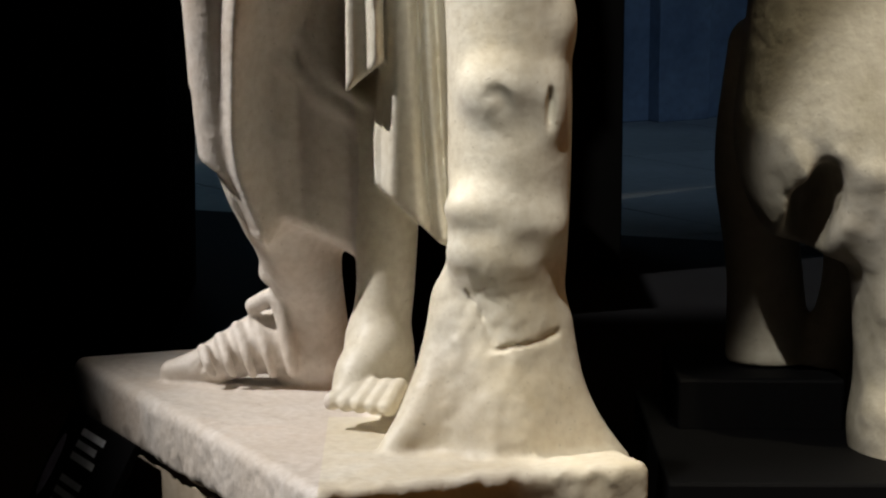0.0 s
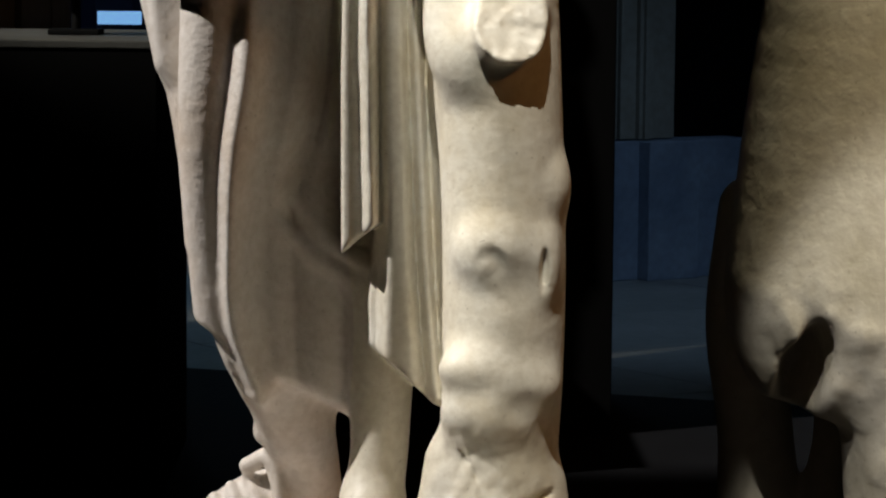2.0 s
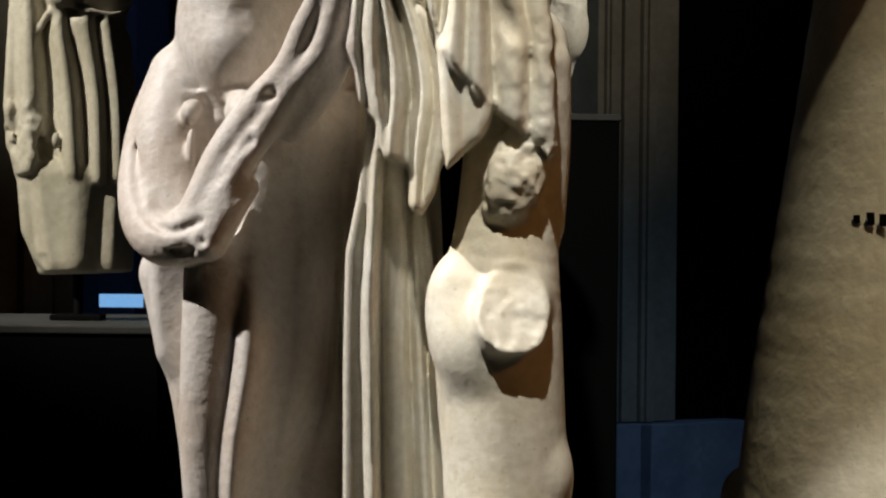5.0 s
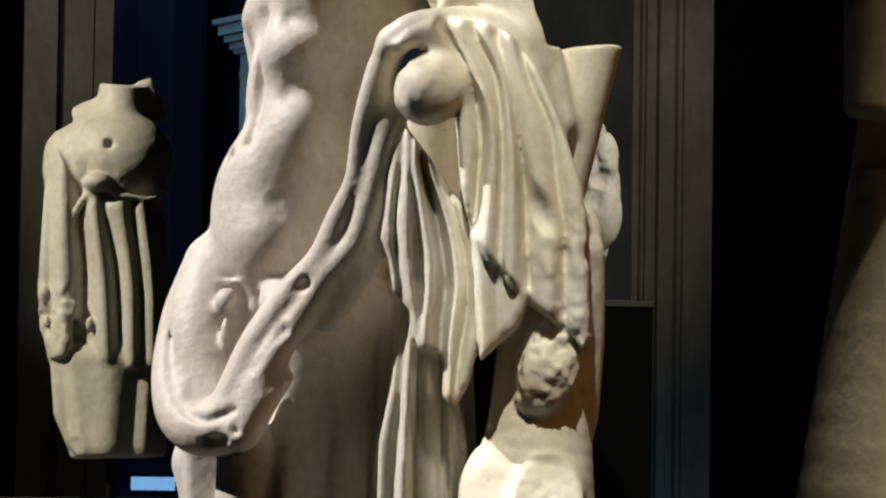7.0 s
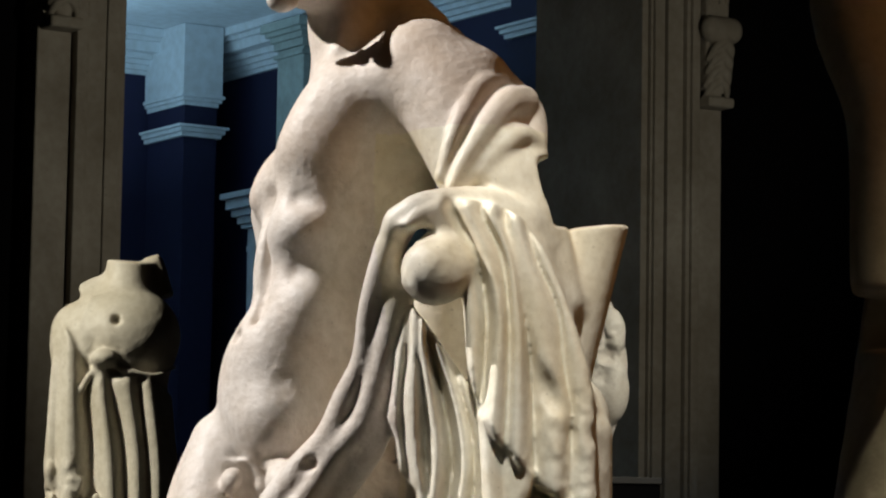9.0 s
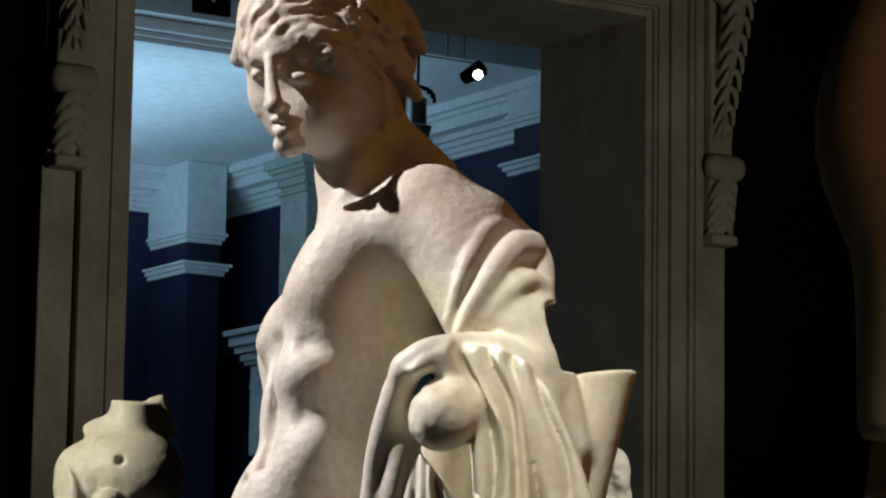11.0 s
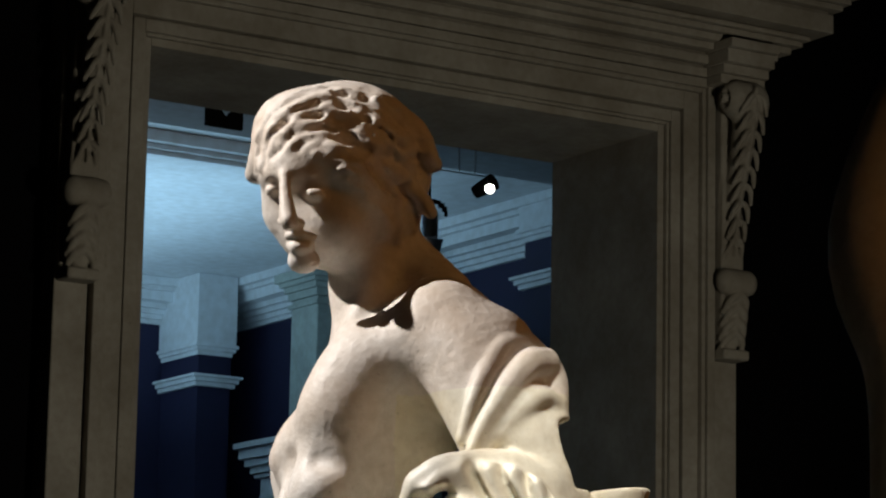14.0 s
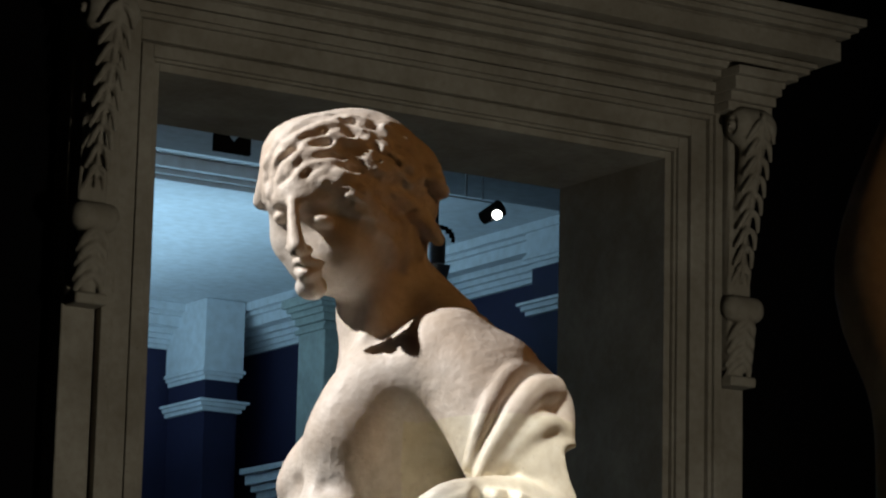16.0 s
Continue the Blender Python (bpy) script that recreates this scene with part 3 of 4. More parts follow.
def to(*quads):
    return [(*at(x, z, y), r) for x, z, y, r in quads]


s = Carving((-0.52, 3.44, 0.42), (0.38, 4.60, 2.46), FINE)
TURN = (0, 0, -68)
# legs and skirt first: the hem is cut off on a slant
s.chain(to((-0.235, 1.33, 0.00, 0.052), (-0.250, 1.15, 0.01, 0.040), (-0.240, 0.96, 0.05, 0.036), (-0.225, 0.82, 0.08, 0.034)), 0.03)
s.chain(to((-0.20, 1.45, 0.14, 0.10), (-0.16, 1.25, 0.14, 0.075), (-0.15, 1.02, 0.16, 0.07), (-0.12, 0.75, 0.18, 0.07)), 0.05)
s.chain(to((-0.30, 1.33, 0.12, 0.045), (-0.262, 1.18, 0.11, 0.040), (-0.243, 1.02, 0.10, 0.036), (-0.225, 0.86, 0.10, 0.03)), 0.02)
s.block(at(-0.20, 0.645, 0.10), (0.50, 0.40, 0.185), 0.006, True, (0, 33.5, 0))
s.pleats(((-0.301, 1.536), (-0.332, 1.357), (-0.327, 1.271), (-0.320, 1.224), (-0.299, 1.192), (-0.285, 1.105), (-0.281, 0.997), (-0.266, 0.953), (-0.246, 0.891), (-0.242, 0.872), (-0.230, 0.843), (-0.205, 0.803), (-0.182, 0.788), (-0.161, 0.820), (-0.125, 0.809), (-0.089, 0.790), (-0.040, 0.758), (-0.035, 0.926), (-0.040, 1.539)), (
    ("ridge", (-0.301, 1.536, 0.048), (-0.323, 1.343, 0.048), (-0.326, 1.271, 0.048), (-0.298, 1.192, 0.048), (-0.282, 1.069, 0.048), (-0.264, 0.953, 0.048), (-0.226, 0.851, 0.048)),
    ("crease", (-0.268, 1.537, 0.048), (-0.271, 1.336, 0.048), (-0.279, 1.192, 0.048), (-0.267, 1.069, 0.048), (-0.257, 0.968, 0.048), (-0.245, 0.895, 0.048), (-0.211, 0.815, 0.048)),
    ("ridge", (-0.243, 1.537, 0.070), (-0.245, 1.472, 0.030), (-0.246, 1.386, 0.010), (-0.247, 1.340, 0.000), (-0.248, 1.214, -0.005), (-0.254, 1.105, 0.005), (-0.247, 0.997, 0.020), (-0.237, 0.895, 0.040), (-0.207, 0.808, 0.060)),
    ("ridge", (-0.200, 1.537, 0.070), (-0.200, 1.473, 0.000), (-0.200, 1.387, -0.030), (-0.199, 1.336, -0.050), (-0.206, 1.214, -0.058), (-0.221, 1.105, -0.045), (-0.226, 0.997, -0.020), (-0.223, 0.895, 0.005), (-0.189, 0.808, 0.040)),
    ("ridge", (-0.143, 1.538, 0.070), (-0.143, 1.473, 0.010), (-0.142, 1.387, -0.005), (-0.142, 1.337, -0.015), (-0.145, 1.215, -0.015), (-0.169, 1.084, 0.005), (-0.176, 0.998, 0.040), (-0.167, 0.808, 0.055)),
    ("crease", (-0.086, 1.538, 0.060), (-0.092, 1.352, 0.050), (-0.103, 1.179, 0.055), (-0.137, 1.078, 0.060), (-0.143, 1.012, 0.052), (-0.138, 0.808, 0.060)),
    ("ridge", (-0.077, 1.538, 0.050), (-0.084, 1.352, 0.035), (-0.092, 1.179, 0.035), (-0.120, 1.078, 0.040), (-0.103, 0.998, 0.036), (-0.095, 0.809, 0.050)),
    ("crease", (-0.064, 1.539, 0.060), (-0.077, 1.352, 0.050), (-0.080, 1.180, 0.055), (-0.090, 1.071, 0.060), (-0.073, 0.998, 0.050), (-0.069, 0.809, 0.055)),
    ("ridge", (-0.046, 1.539, 0.050), (-0.048, 1.353, 0.040), (-0.047, 1.180, 0.040), (-0.050, 1.071, 0.040), (-0.046, 0.999, 0.035), (-0.040, 0.809, 0.045)),
), 0.3, 0.012, 0.015)
s.chain(to((-0.155, 1.070, 0.045, 0.006), (-0.122, 1.027, 0.040, 0.01), (-0.078, 0.990, 0.030, 0.01), (-0.045, 0.969, 0.020, 0.008)), 0.014)
s.chain(to((-0.176, 1.041, 0.035, 0.004), (-0.125, 0.991, 0.042, 0.009), (-0.081, 0.962, 0.038, 0.01), (-0.041, 0.933, 0.030, 0.008)), 0.014)
s.chain(to((-0.116, 1.215, 0.045, 0.004), (-0.126, 1.121, 0.050, 0.008), (-0.151, 1.063, 0.045, 0.006)), 0.014)
# shin, sandalled foot, knot of the boot
s.chain(to((-0.19, 0.93, 0.10, 0.052), (-0.165, 0.84, 0.15, 0.050), (-0.14, 0.76, 0.21, 0.048)), 0.02)
s.chain(to((-0.13, 0.92, 0.17, 0.055), (-0.135, 0.80, 0.20, 0.048), (-0.125, 0.72, 0.25, 0.045), (-0.12, 0.65, 0.28, 0.05)), 0.015)
s.chain(to((-0.12, 0.645, 0.27, 0.048), (-0.175, 0.665, 0.27, 0.045), (-0.225, 0.65, 0.27, 0.034), (-0.27, 0.632, 0.28, 0.024), (-0.305, 0.625, 0.28, 0.017)), 0.02)
for i in range(4):
    s.chain(to((-0.20 - 0.022 * i, 0.700 - 0.015 * i, 0.25, 0.008), (-0.185 - 0.025 * i, 0.655 - 0.006 * i, 0.222, 0.007), (-0.175 - 0.026 * i, 0.622, 0.225, 0.006)), 0.008)
    s.chain(to((-0.262 - 0.012 * i, 0.640, 0.255, 0.004), (-0.275 - 0.012 * i, 0.618, 0.25, 0.004)), 0.004, True)
s.chain(to((-0.20, 0.712, 0.24, 0.012), (-0.17, 0.72, 0.225, 0.013), (-0.155, 0.66, 0.215, 0.010), (-0.15, 0.625, 0.22, 0.007)), 0.01)
s.ball(at(-0.180, 0.757, 0.20), (0.014, 0.014, 0.018), 0.008)
s.ball(at(-0.178, 0.785, 0.19), (0.010, 0.010, 0.012), 0.008)
# the standing leg and its bare foot
s.chain(to((-0.03, 0.95, 0.06, 0.05), (-0.03, 0.74, 0.05, 0.038), (-0.04, 0.66, 0.05, 0.042), (-0.02, 0.60, 0.06, 0.04)), 0.015)
s.chain(to((-0.035, 0.655, 0.03, 0.040), (-0.06, 0.625, 0.0, 0.034), (-0.075, 0.597, -0.02, 0.024)), 0.02)
for i in range(5):
    s.chain(to((-0.075 + 0.016 * i, 0.606, -0.025 - 0.006 * i, 0.011), (-0.098 + 0.018 * i, 0.585 - 0.002 * i, -0.040 - 0.008 * i, 0.0115)), 0.005)
# torso: chest, waist, hips, turned to its own front
s.block(at(-0.142, 1.955, 0.12), (0.145, 0.092, 0.105), 0.05, False, (0, 0, -68), 0.06)
s.block(at(-0.160, 1.80, 0.12), (0.115, 0.078, 0.14), 0.05, False, (0, 0, -68), 0.055)
s.block(at(-0.180, 1.60, 0.13), (0.135, 0.095, 0.14), 0.05, False, (0, 0, -68), 0.07)
s.ball(at(-0.178, 1.965, 0.005), (0.055, 0.052, 0.055), 0.048)
s.ball(at(-0.228, 1.918, 0.085), (0.042, 0.045, 0.044), 0.048)
s.chain(to((-0.075, 2.05, 0.0, 0.05), (-0.12, 2.03, 0.0, 0.045), (-0.165, 2.01, 0.02, 0.04)), 0.05)
s.ball(at(-0.190, 1.858, 0.01), (0.048, 0.055, 0.040), 0.048)
s.ball(at(-0.222, 1.79, 0.055), (0.034, 0.05, 0.06), 0.05)
s.ball(at(-0.188, 1.755, 0.01), (0.038, 0.05, 0.042), 0.048)
s.ball(at(-0.258, 1.645, 0.07), (0.042, 0.06, 0.07), 0.05)
s.ball(at(-0.222, 1.62, 0.008), (0.050, 0.055, 0.055), 0.048)
s.ball(at(-0.228, 1.70, 0.025), (0.047, 0.05, 0.05), 0.048)
s.ball(at(-0.277, 1.722, 0.015), (0.008, 0.022, 0.010), 0.006, True)
s.chain(to((-0.205, 1.90, -0.035, 0.006), (-0.17, 1.897, -0.058, 0.008), (-0.14, 1.91, -0.062, 0.006)), 0.018, True)
s.chain(to((-0.205, 1.805, -0.03, 0.005), (-0.175, 1.81, -0.055, 0.007)), 0.02, True)
s.chain(to((-0.238, 1.90, 0.02, 0.005), (-0.235, 1.82, 0.015, 0.005), (-0.250, 1.74, 0.0, 0.004)), 0.02, True)
s.chain(to((-0.215, 1.665, -0.05, 0.006), (-0.185, 1.645, -0.065, 0.009)), 0.02, True)
s.block(at(-0.314, 2.033, 0.08), (0.10, 0.30, 0.10), 0.035, True, (0, -59.7, 0), 0.03)
# hip, thigh and groin inside the bowl of cloth
s.chain(to((-0.29, 1.58, 0.09, 0.045), (-0.307, 1.50, 0.05, 0.046), (-0.29, 1.41, 0.02, 0.048)), 0.02)
s.ball(at(-0.20, 1.53, -0.02), (0.04, 0.04, 0.035), 0.02)
s.ball(at(-0.277, 1.535, 0.0), (0.016, 0.02, 0.018), 0.015)
s.ball(at(-0.275, 1.495, -0.005), (0.011, 0.016, 0.026), 0.008)
s.ball(at(-0.245, 1.50, 0.0), (0.028, 0.035, 0.040), 0.02, True)
# the rolled edge of the cloak: from the wrist down over the thigh and up round the far hip
s.chain(to((-0.072, 1.872, -0.17, 0.017), (-0.094, 1.816, -0.155, 0.015), (-0.108, 1.758, -0.14, 0.014), (-0.115, 1.693, -0.12, 0.015), (-0.136, 1.643, -0.10, 0.017), (-0.157, 1.592, -0.085, 0.019),
           (-0.193, 1.548, -0.07, 0.021), (-0.236, 1.483, -0.055, 0.024), (-0.266, 1.41, -0.05, 0.027), (-0.285, 1.372, -0.045, 0.030)), 0.008)
s.chain(to((-0.060, 1.785, -0.15, 0.013), (-0.088, 1.708, -0.135, 0.014), (-0.110, 1.62, -0.11, 0.017), (-0.15, 1.57, -0.09, 0.018), (-0.178, 1.525, -0.08, 0.018), (-0.21, 1.478, -0.075, 0.019), (-0.238, 1.42, -0.065, 0.026), (-0.262, 1.375, -0.055, 0.028)), 0.008)
s.chain(to((-0.085, 1.84, -0.155, 0.010), (-0.08, 1.72, -0.135, 0.018), (-0.10, 1.60, -0.09, 0.022), (-0.15, 1.52, -0.06, 0.022)), 0.015)
s.chain(to((-0.27, 1.385, -0.045, 0.034), (-0.305, 1.372, -0.03, 0.034), (-0.335, 1.392, 0.0, 0.030), (-0.348, 1.44, 0.03, 0.024), (-0.346, 1.50, 0.06, 0.018), (-0.335, 1.545, 0.09, 0.016), (-0.315, 1.60, 0.12, 0.012)), 0.01)
s.chain(to((-0.33, 1.41, -0.01, 0.014), (-0.325, 1.46, 0.02, 0.013), (-0.32, 1.53, 0.05, 0.010)), 0.01)
s.chain(to((-0.255, 1.37, -0.07, 0.024), (-0.23, 1.41, -0.075, 0.020), (-0.205, 1.44, -0.075, 0.014)), 0.008)
for i, (x0, z0, x1, z1) in enumerate(((-0.235, 1.475, -0.205, 1.50), (-0.225, 1.425, -0.185, 1.455), (-0.228, 1.395, -0.20, 1.405), (-0.268, 1.395, -0.266, 1.372), (-0.202, 1.545, -0.178, 1.56))):
    s.chain(to((x0, z0, -0.10, 0.006), (x1, z1, -0.095, 0.008)), 0.006, True)
for dx, dz in ((0.0, 0.012), (0.012, -0.014)):
    s.chain(to((-0.265 + dx, 1.385 + dz, -0.083, 0.003), (-0.305 + dx, 1.372 + dz, -0.068, 0.004), (-0.338 + dx, 1.395 + dz, -0.035, 0.004), (-0.35 + dx, 1.44 + dz, 0.0, 0.003), (-0.345 + dx, 1.50, 0.04, 0.003)), 0.008, True)
s.chain(to((-0.10, 1.77, -0.165, 0.003), (-0.112, 1.68, -0.145, 0.004), (-0.145, 1.61, -0.125, 0.004), (-0.20, 1.525, -0.105, 0.004), (-0.245, 1.45, -0.09, 0.004)), 0.008, True)
# hanging folds between leg and trunk
s.chain(to((-0.02, 1.62, 0.03, 0.05), (0.0, 1.2, 0.05, 0.05), (0.01, 0.88, 0.05, 0.04)), 0.02)
s.pleats(((-0.047, 1.659), (-0.037, 1.027), (-0.042, 0.969), (-0.046, 0.925), (-0.044, 0.869), (-0.008, 0.837), (0.040, 0.792), (0.056, 0.792), (0.053, 1.144), (0.039, 1.288), (0.019, 1.432), (0.014, 1.660)), (
    ("crease", (-0.044, 1.659, -0.055), (-0.039, 1.288, -0.055), (-0.035, 0.925, -0.055), (-0.034, 0.794, -0.055)),
    ("ridge", (-0.026, 1.659, -0.095), (-0.022, 1.287, -0.095), (-0.018, 0.998, -0.095), (-0.022, 0.794, -0.095)),
    ("ridge", (-0.015, 1.660, -0.093), (-0.010, 1.288, -0.093), (-0.001, 0.998, -0.093), (0.011, 0.794, -0.093)),
    ("crease", (-0.011, 1.660, -0.057), (0.001, 1.288, -0.057), (0.014, 0.999, -0.057), (0.030, 0.795, -0.057)),
    ("ridge", (-0.005, 1.660, -0.087), (0.011, 1.288, -0.087), (0.026, 0.999, -0.087), (0.042, 0.795, -0.087)),
    ("crease", (0.001, 1.660, -0.059), (0.021, 1.288, -0.059), (0.037, 0.999, -0.059), (0.051, 0.795, -0.059)),
    ("ridge", (0.010, 1.660, -0.081), (0.035, 1.288, -0.081), (0.049, 0.999, -0.081), (0.058, 0.795, -0.081)),
), 0.04, 0.006, 0.008)
s.pleats(((-0.042, 1.666), (-0.057, 1.538), (-0.067, 1.431), (-0.081, 1.359), (-0.083, 1.215), (-0.081, 0.985), (-0.053, 1.009), (-0.031, 1.026), (-0.033, 1.216), (-0.033, 1.431), (-0.022, 1.667)), (
    ("ridge", (-0.047, 1.659, -0.097), (-0.062, 1.431, -0.097), (-0.075, 1.323, -0.097), (-0.077, 1.215, -0.097), (-0.073, 0.987, -0.097)),
    ("crease", (-0.042, 1.659, -0.093), (-0.052, 1.431, -0.093), (-0.061, 1.287, -0.093), (-0.057, 1.143, -0.093), (-0.054, 1.005, -0.093)),
    ("ridge", (-0.035, 1.659, -0.111), (-0.045, 1.431, -0.111), (-0.049, 1.287, -0.111), (-0.045, 1.107, -0.111), (-0.041, 1.016, -0.111)),
    ("crease", (-0.022, 1.660, -0.075), (-0.033, 1.431, -0.075), (-0.035, 1.287, -0.075), (-0.033, 1.020, -0.075)),
), -0.02, 0.004, 0.008)
# tree trunk
s.chain(to((0.14, 1.62, -0.06, 0.06), (0.125, 1.40, -0.09, 0.064), (0.115, 1.26, -0.10, 0.079), (0.125, 1.08, -0.10, 0.077), (0.128, 0.96, -0.10, 0.077), (0.128, 0.83, -0.10, 0.075), (0.123, 0.70, -0.09, 0.074), (0.120, 0.63, -0.09, 0.082), (0.12, 0.56, -0.10, 0.095), (0.12, 0.50, -0.10, 0.11)), 0.02)
s.chain(to((0.057, 0.715, -0.100, 0.022), (0.047, 0.641, -0.120, 0.028), (0.018, 0.567, -0.150, 0.028), (-0.015, 0.522, -0.170, 0.02)), 0.05)
s.chain(to((0.123, 0.679, -0.100, 0.04), (0.116, 0.605, -0.110, 0.055), (0.109, 0.538, -0.130, 0.06), (0.103, 0.493, -0.150, 0.06)), 0.05)
s.chain(to((0.177, 0.679, -0.100, 0.022), (0.196, 0.605, -0.110, 0.024), (0.226, 0.553, -0.120, 0.024), (0.271, 0.510, -0.130, 0.016)), 0.05)
s.ball(at(0.055, 1.29, -0.13), (0.032, 0.035, 0.06), 0.03)
s.chain(to((0.128, 1.31, -0.12, 0.052), (0.134, 1.275, -0.195, 0.044)), 0.012)
s.block(at(0.136, 1.272, -0.236), (0.07, 0.04, 0.09), 0.004, True, (-22, 0, 10))
s.rough(at(0.135, 1.275, -0.205), 0.06, 0.0022, 0.022)
s.ball(at(0.085, 1.24, -0.15), (0.045, 0.035, 0.05), 0.03)
s.ball(at(0.185, 1.075, -0.11), (0.024, 0.04, 0.04), 0.02)
# knots, bulges and the crack of the trunk
s.ball(at(0.118, 0.990, -0.155), (0.046, 0.024, 0.036), 0.03)
s.ball(at(0.109, 0.972, -0.187), (0.021, 0.0095, 0.023), 0.005, True)
s.ball(at(0.108, 0.970, -0.172), (0.014, 0.009, 0.016), 0.003)
s.ball(at(0.178, 0.972, -0.15), (0.018, 0.018, 0.045), 0.02)
s.ball(at(0.180, 0.965, -0.168), (0.005, 0.008, 0.028), 0.004, True)
s.ball(at(0.146, 0.942, -0.196), (0.026, 0.011, 0.020), 0.03, True)
s.ball(at(0.09, 0.835, -0.152), (0.04, 0.022, 0.020), 0.04)
s.ball(at(0.16, 0.815, -0.150), (0.03, 0.02, 0.02), 0.04)
s.ball(at(0.10, 0.775, -0.150), (0.045, 0.024, 0.022), 0.04)
s.ball(at(0.165, 0.782, -0.188), (0.018, 0.008, 0.012), 0.02, True)
s.chain(to(*[(x, z, s.face(x, z), 0.0034) for x, z in ((0.076, 0.732), (0.094, 0.699), (0.110, 0.655), (0.132, 0.658), (0.167, 0.664), (0.192, 0.677))]), 0.004, True)
s.rough(at(0.08, 0.69, -0.18), 0.10, 0.0016, 0.025)
s.rough(at(0.12, 0.60, -0.22), 0.16, 0.002, 0.05)
# arm with its wrapped cloth, broken forearm
s.chain(to((-0.045, 2.065, -0.005, 0.072), (0.0, 2.02, -0.035, 0.071), (0.035, 1.95, -0.06, 0.066), (0.07, 1.87, -0.08, 0.060)), 0.035)
s.ball(at(0.03, 2.03, -0.02), (0.045, 0.06, 0.06), 0.03)
s.chain(to((0.06, 1.86, -0.09, 0.055), (0.0, 1.825, -0.16, 0.046), (-0.025, 1.808, -0.20, 0.042)), 0.02)
s.block(at(-0.103, 1.816, -0.235), (0.04, 0.035, 0.07), 0.008, True, (0, 8, 15))
s.rough(at(-0.045, 1.82, -0.21), 0.06, 0.0025, 0.03)
for pts in (((0.055, 2.045, -0.065, 0.018), (0.03, 2.045, -0.09, 0.016), (0.0, 1.99, -0.115, 0.013), (-0.018, 1.93, -0.125, 0.010)),
            ((0.085, 2.03, -0.06, 0.020), (0.06, 2.025, -0.10, 0.018), (0.02, 1.965, -0.125, 0.014), (-0.005, 1.915, -0.135, 0.010)),
            ((0.098, 1.975, -0.07, 0.016), (0.075, 1.985, -0.105, 0.015), (0.04, 1.95, -0.125, 0.012), (0.012, 1.92, -0.135, 0.008)),
            ((0.095, 1.96, -0.06, 0.022), (0.09, 2.01, -0.04, 0.024), (0.065, 2.045, -0.03, 0.02))):
    s.chain(to(*pts), 0.006)
s.chain(to((0.09, 1.94, -0.075, 0.03), (0.11, 1.87, -0.075, 0.032), (0.125, 1.77, -0.07, 0.04)), 0.015)
s.chain(to((0.065, 1.93, -0.11, 0.016), (0.045, 1.925, -0.125, 0.010)), 0.02)
# the cloth hung over the forearm
s.chain(to((-0.075, 1.868, -0.175, 0.015), (-0.050, 1.887, -0.18, 0.019), (-0.01, 1.893, -0.17, 0.022), (0.04, 1.892, -0.15, 0.024), (0.085, 1.872, -0.13, 0.022)), 0.012)
s.chain(to((0.040, 1.85, -0.11, 0.04), (0.055, 1.76, -0.11, 0.04), (0.065, 1.66, -0.10, 0.04), (0.060, 1.56, -0.10, 0.035)), 0.02)
s.chain(to((0.085, 1.83, -0.11, 0.04), (0.105, 1.74, -0.11, 0.04), (0.13, 1.65, -0.11, 0.04), (0.145, 1.57, -0.11, 0.04)), 0.02)
s.chain(to((0.0, 1.82, -0.02, 0.05), (-0.01, 1.70, 0.02, 0.06), (0.0, 1.60, 0.0, 0.05)), 0.01)
s.pleats(((-0.062, 1.773), (-0.072, 1.707), (-0.077, 1.657), (-0.083, 1.620), (-0.072, 1.592), (-0.066, 1.552), (-0.044, 1.527), (-0.034, 1.481), (-0.007, 1.470), (0.000, 1.456), (-0.002, 1.420), (0.015, 1.404), (0.033, 1.435), (0.046, 1.493), (0.042, 1.565), (0.037, 1.615), (0.019, 1.665), (-0.015, 1.715), (-0.040, 1.748)), (
    ("ridge", (-0.062, 1.744, -0.163), (-0.071, 1.635, -0.163), (-0.063, 1.563, -0.163)),
    ("crease", (-0.057, 1.722, -0.143), (-0.066, 1.635, -0.143), (-0.057, 1.556, -0.143)),
    ("ridge", (-0.049, 1.708, -0.174), (-0.049, 1.635, -0.174), (-0.043, 1.563, -0.174), (-0.037, 1.535, -0.174)),
    ("crease", (-0.045, 1.708, -0.150), (-0.036, 1.636, -0.150), (-0.034, 1.578, -0.150), (-0.030, 1.549, -0.150)),
    ("ridge", (-0.040, 1.715, -0.180), (-0.026, 1.636, -0.180), (-0.018, 1.578, -0.180), (-0.027, 1.491, -0.180)),
    ("crease", (-0.033, 1.722, -0.150), (-0.010, 1.636, -0.150), (0.001, 1.564, -0.150), (-0.003, 1.521, -0.150)),
    ("ridge", (-0.022, 1.719, -0.180), (0.008, 1.636, -0.180), (0.018, 1.564, -0.180), (0.010, 1.492, -0.180), (0.008, 1.420, -0.180)),
    ("crease", (0.000, 1.687, -0.155), (0.022, 1.615, -0.155), (0.030, 1.550, -0.155), (0.021, 1.478, -0.155), (0.014, 1.413, -0.155)),
    ("ridge", (0.016, 1.665, -0.175), (0.032, 1.600, -0.175), (0.037, 1.536, -0.175), (0.027, 1.456, -0.175), (0.016, 1.406, -0.175)),
), -0.09)
s.pleats(((0.034, 1.626), (0.107, 1.555), (0.103, 1.533), (0.093, 1.508), (0.047, 1.464), (0.043, 1.493), (0.038, 1.564)), (
    ("ridge", (0.043, 1.615, -0.198), (0.051, 1.471, -0.198)),
    ("crease", (0.065, 1.594, -0.186), (0.068, 1.475, -0.186)),
    ("ridge", (0.094, 1.565, -0.192), (0.086, 1.493, -0.192)),
), -0.11)
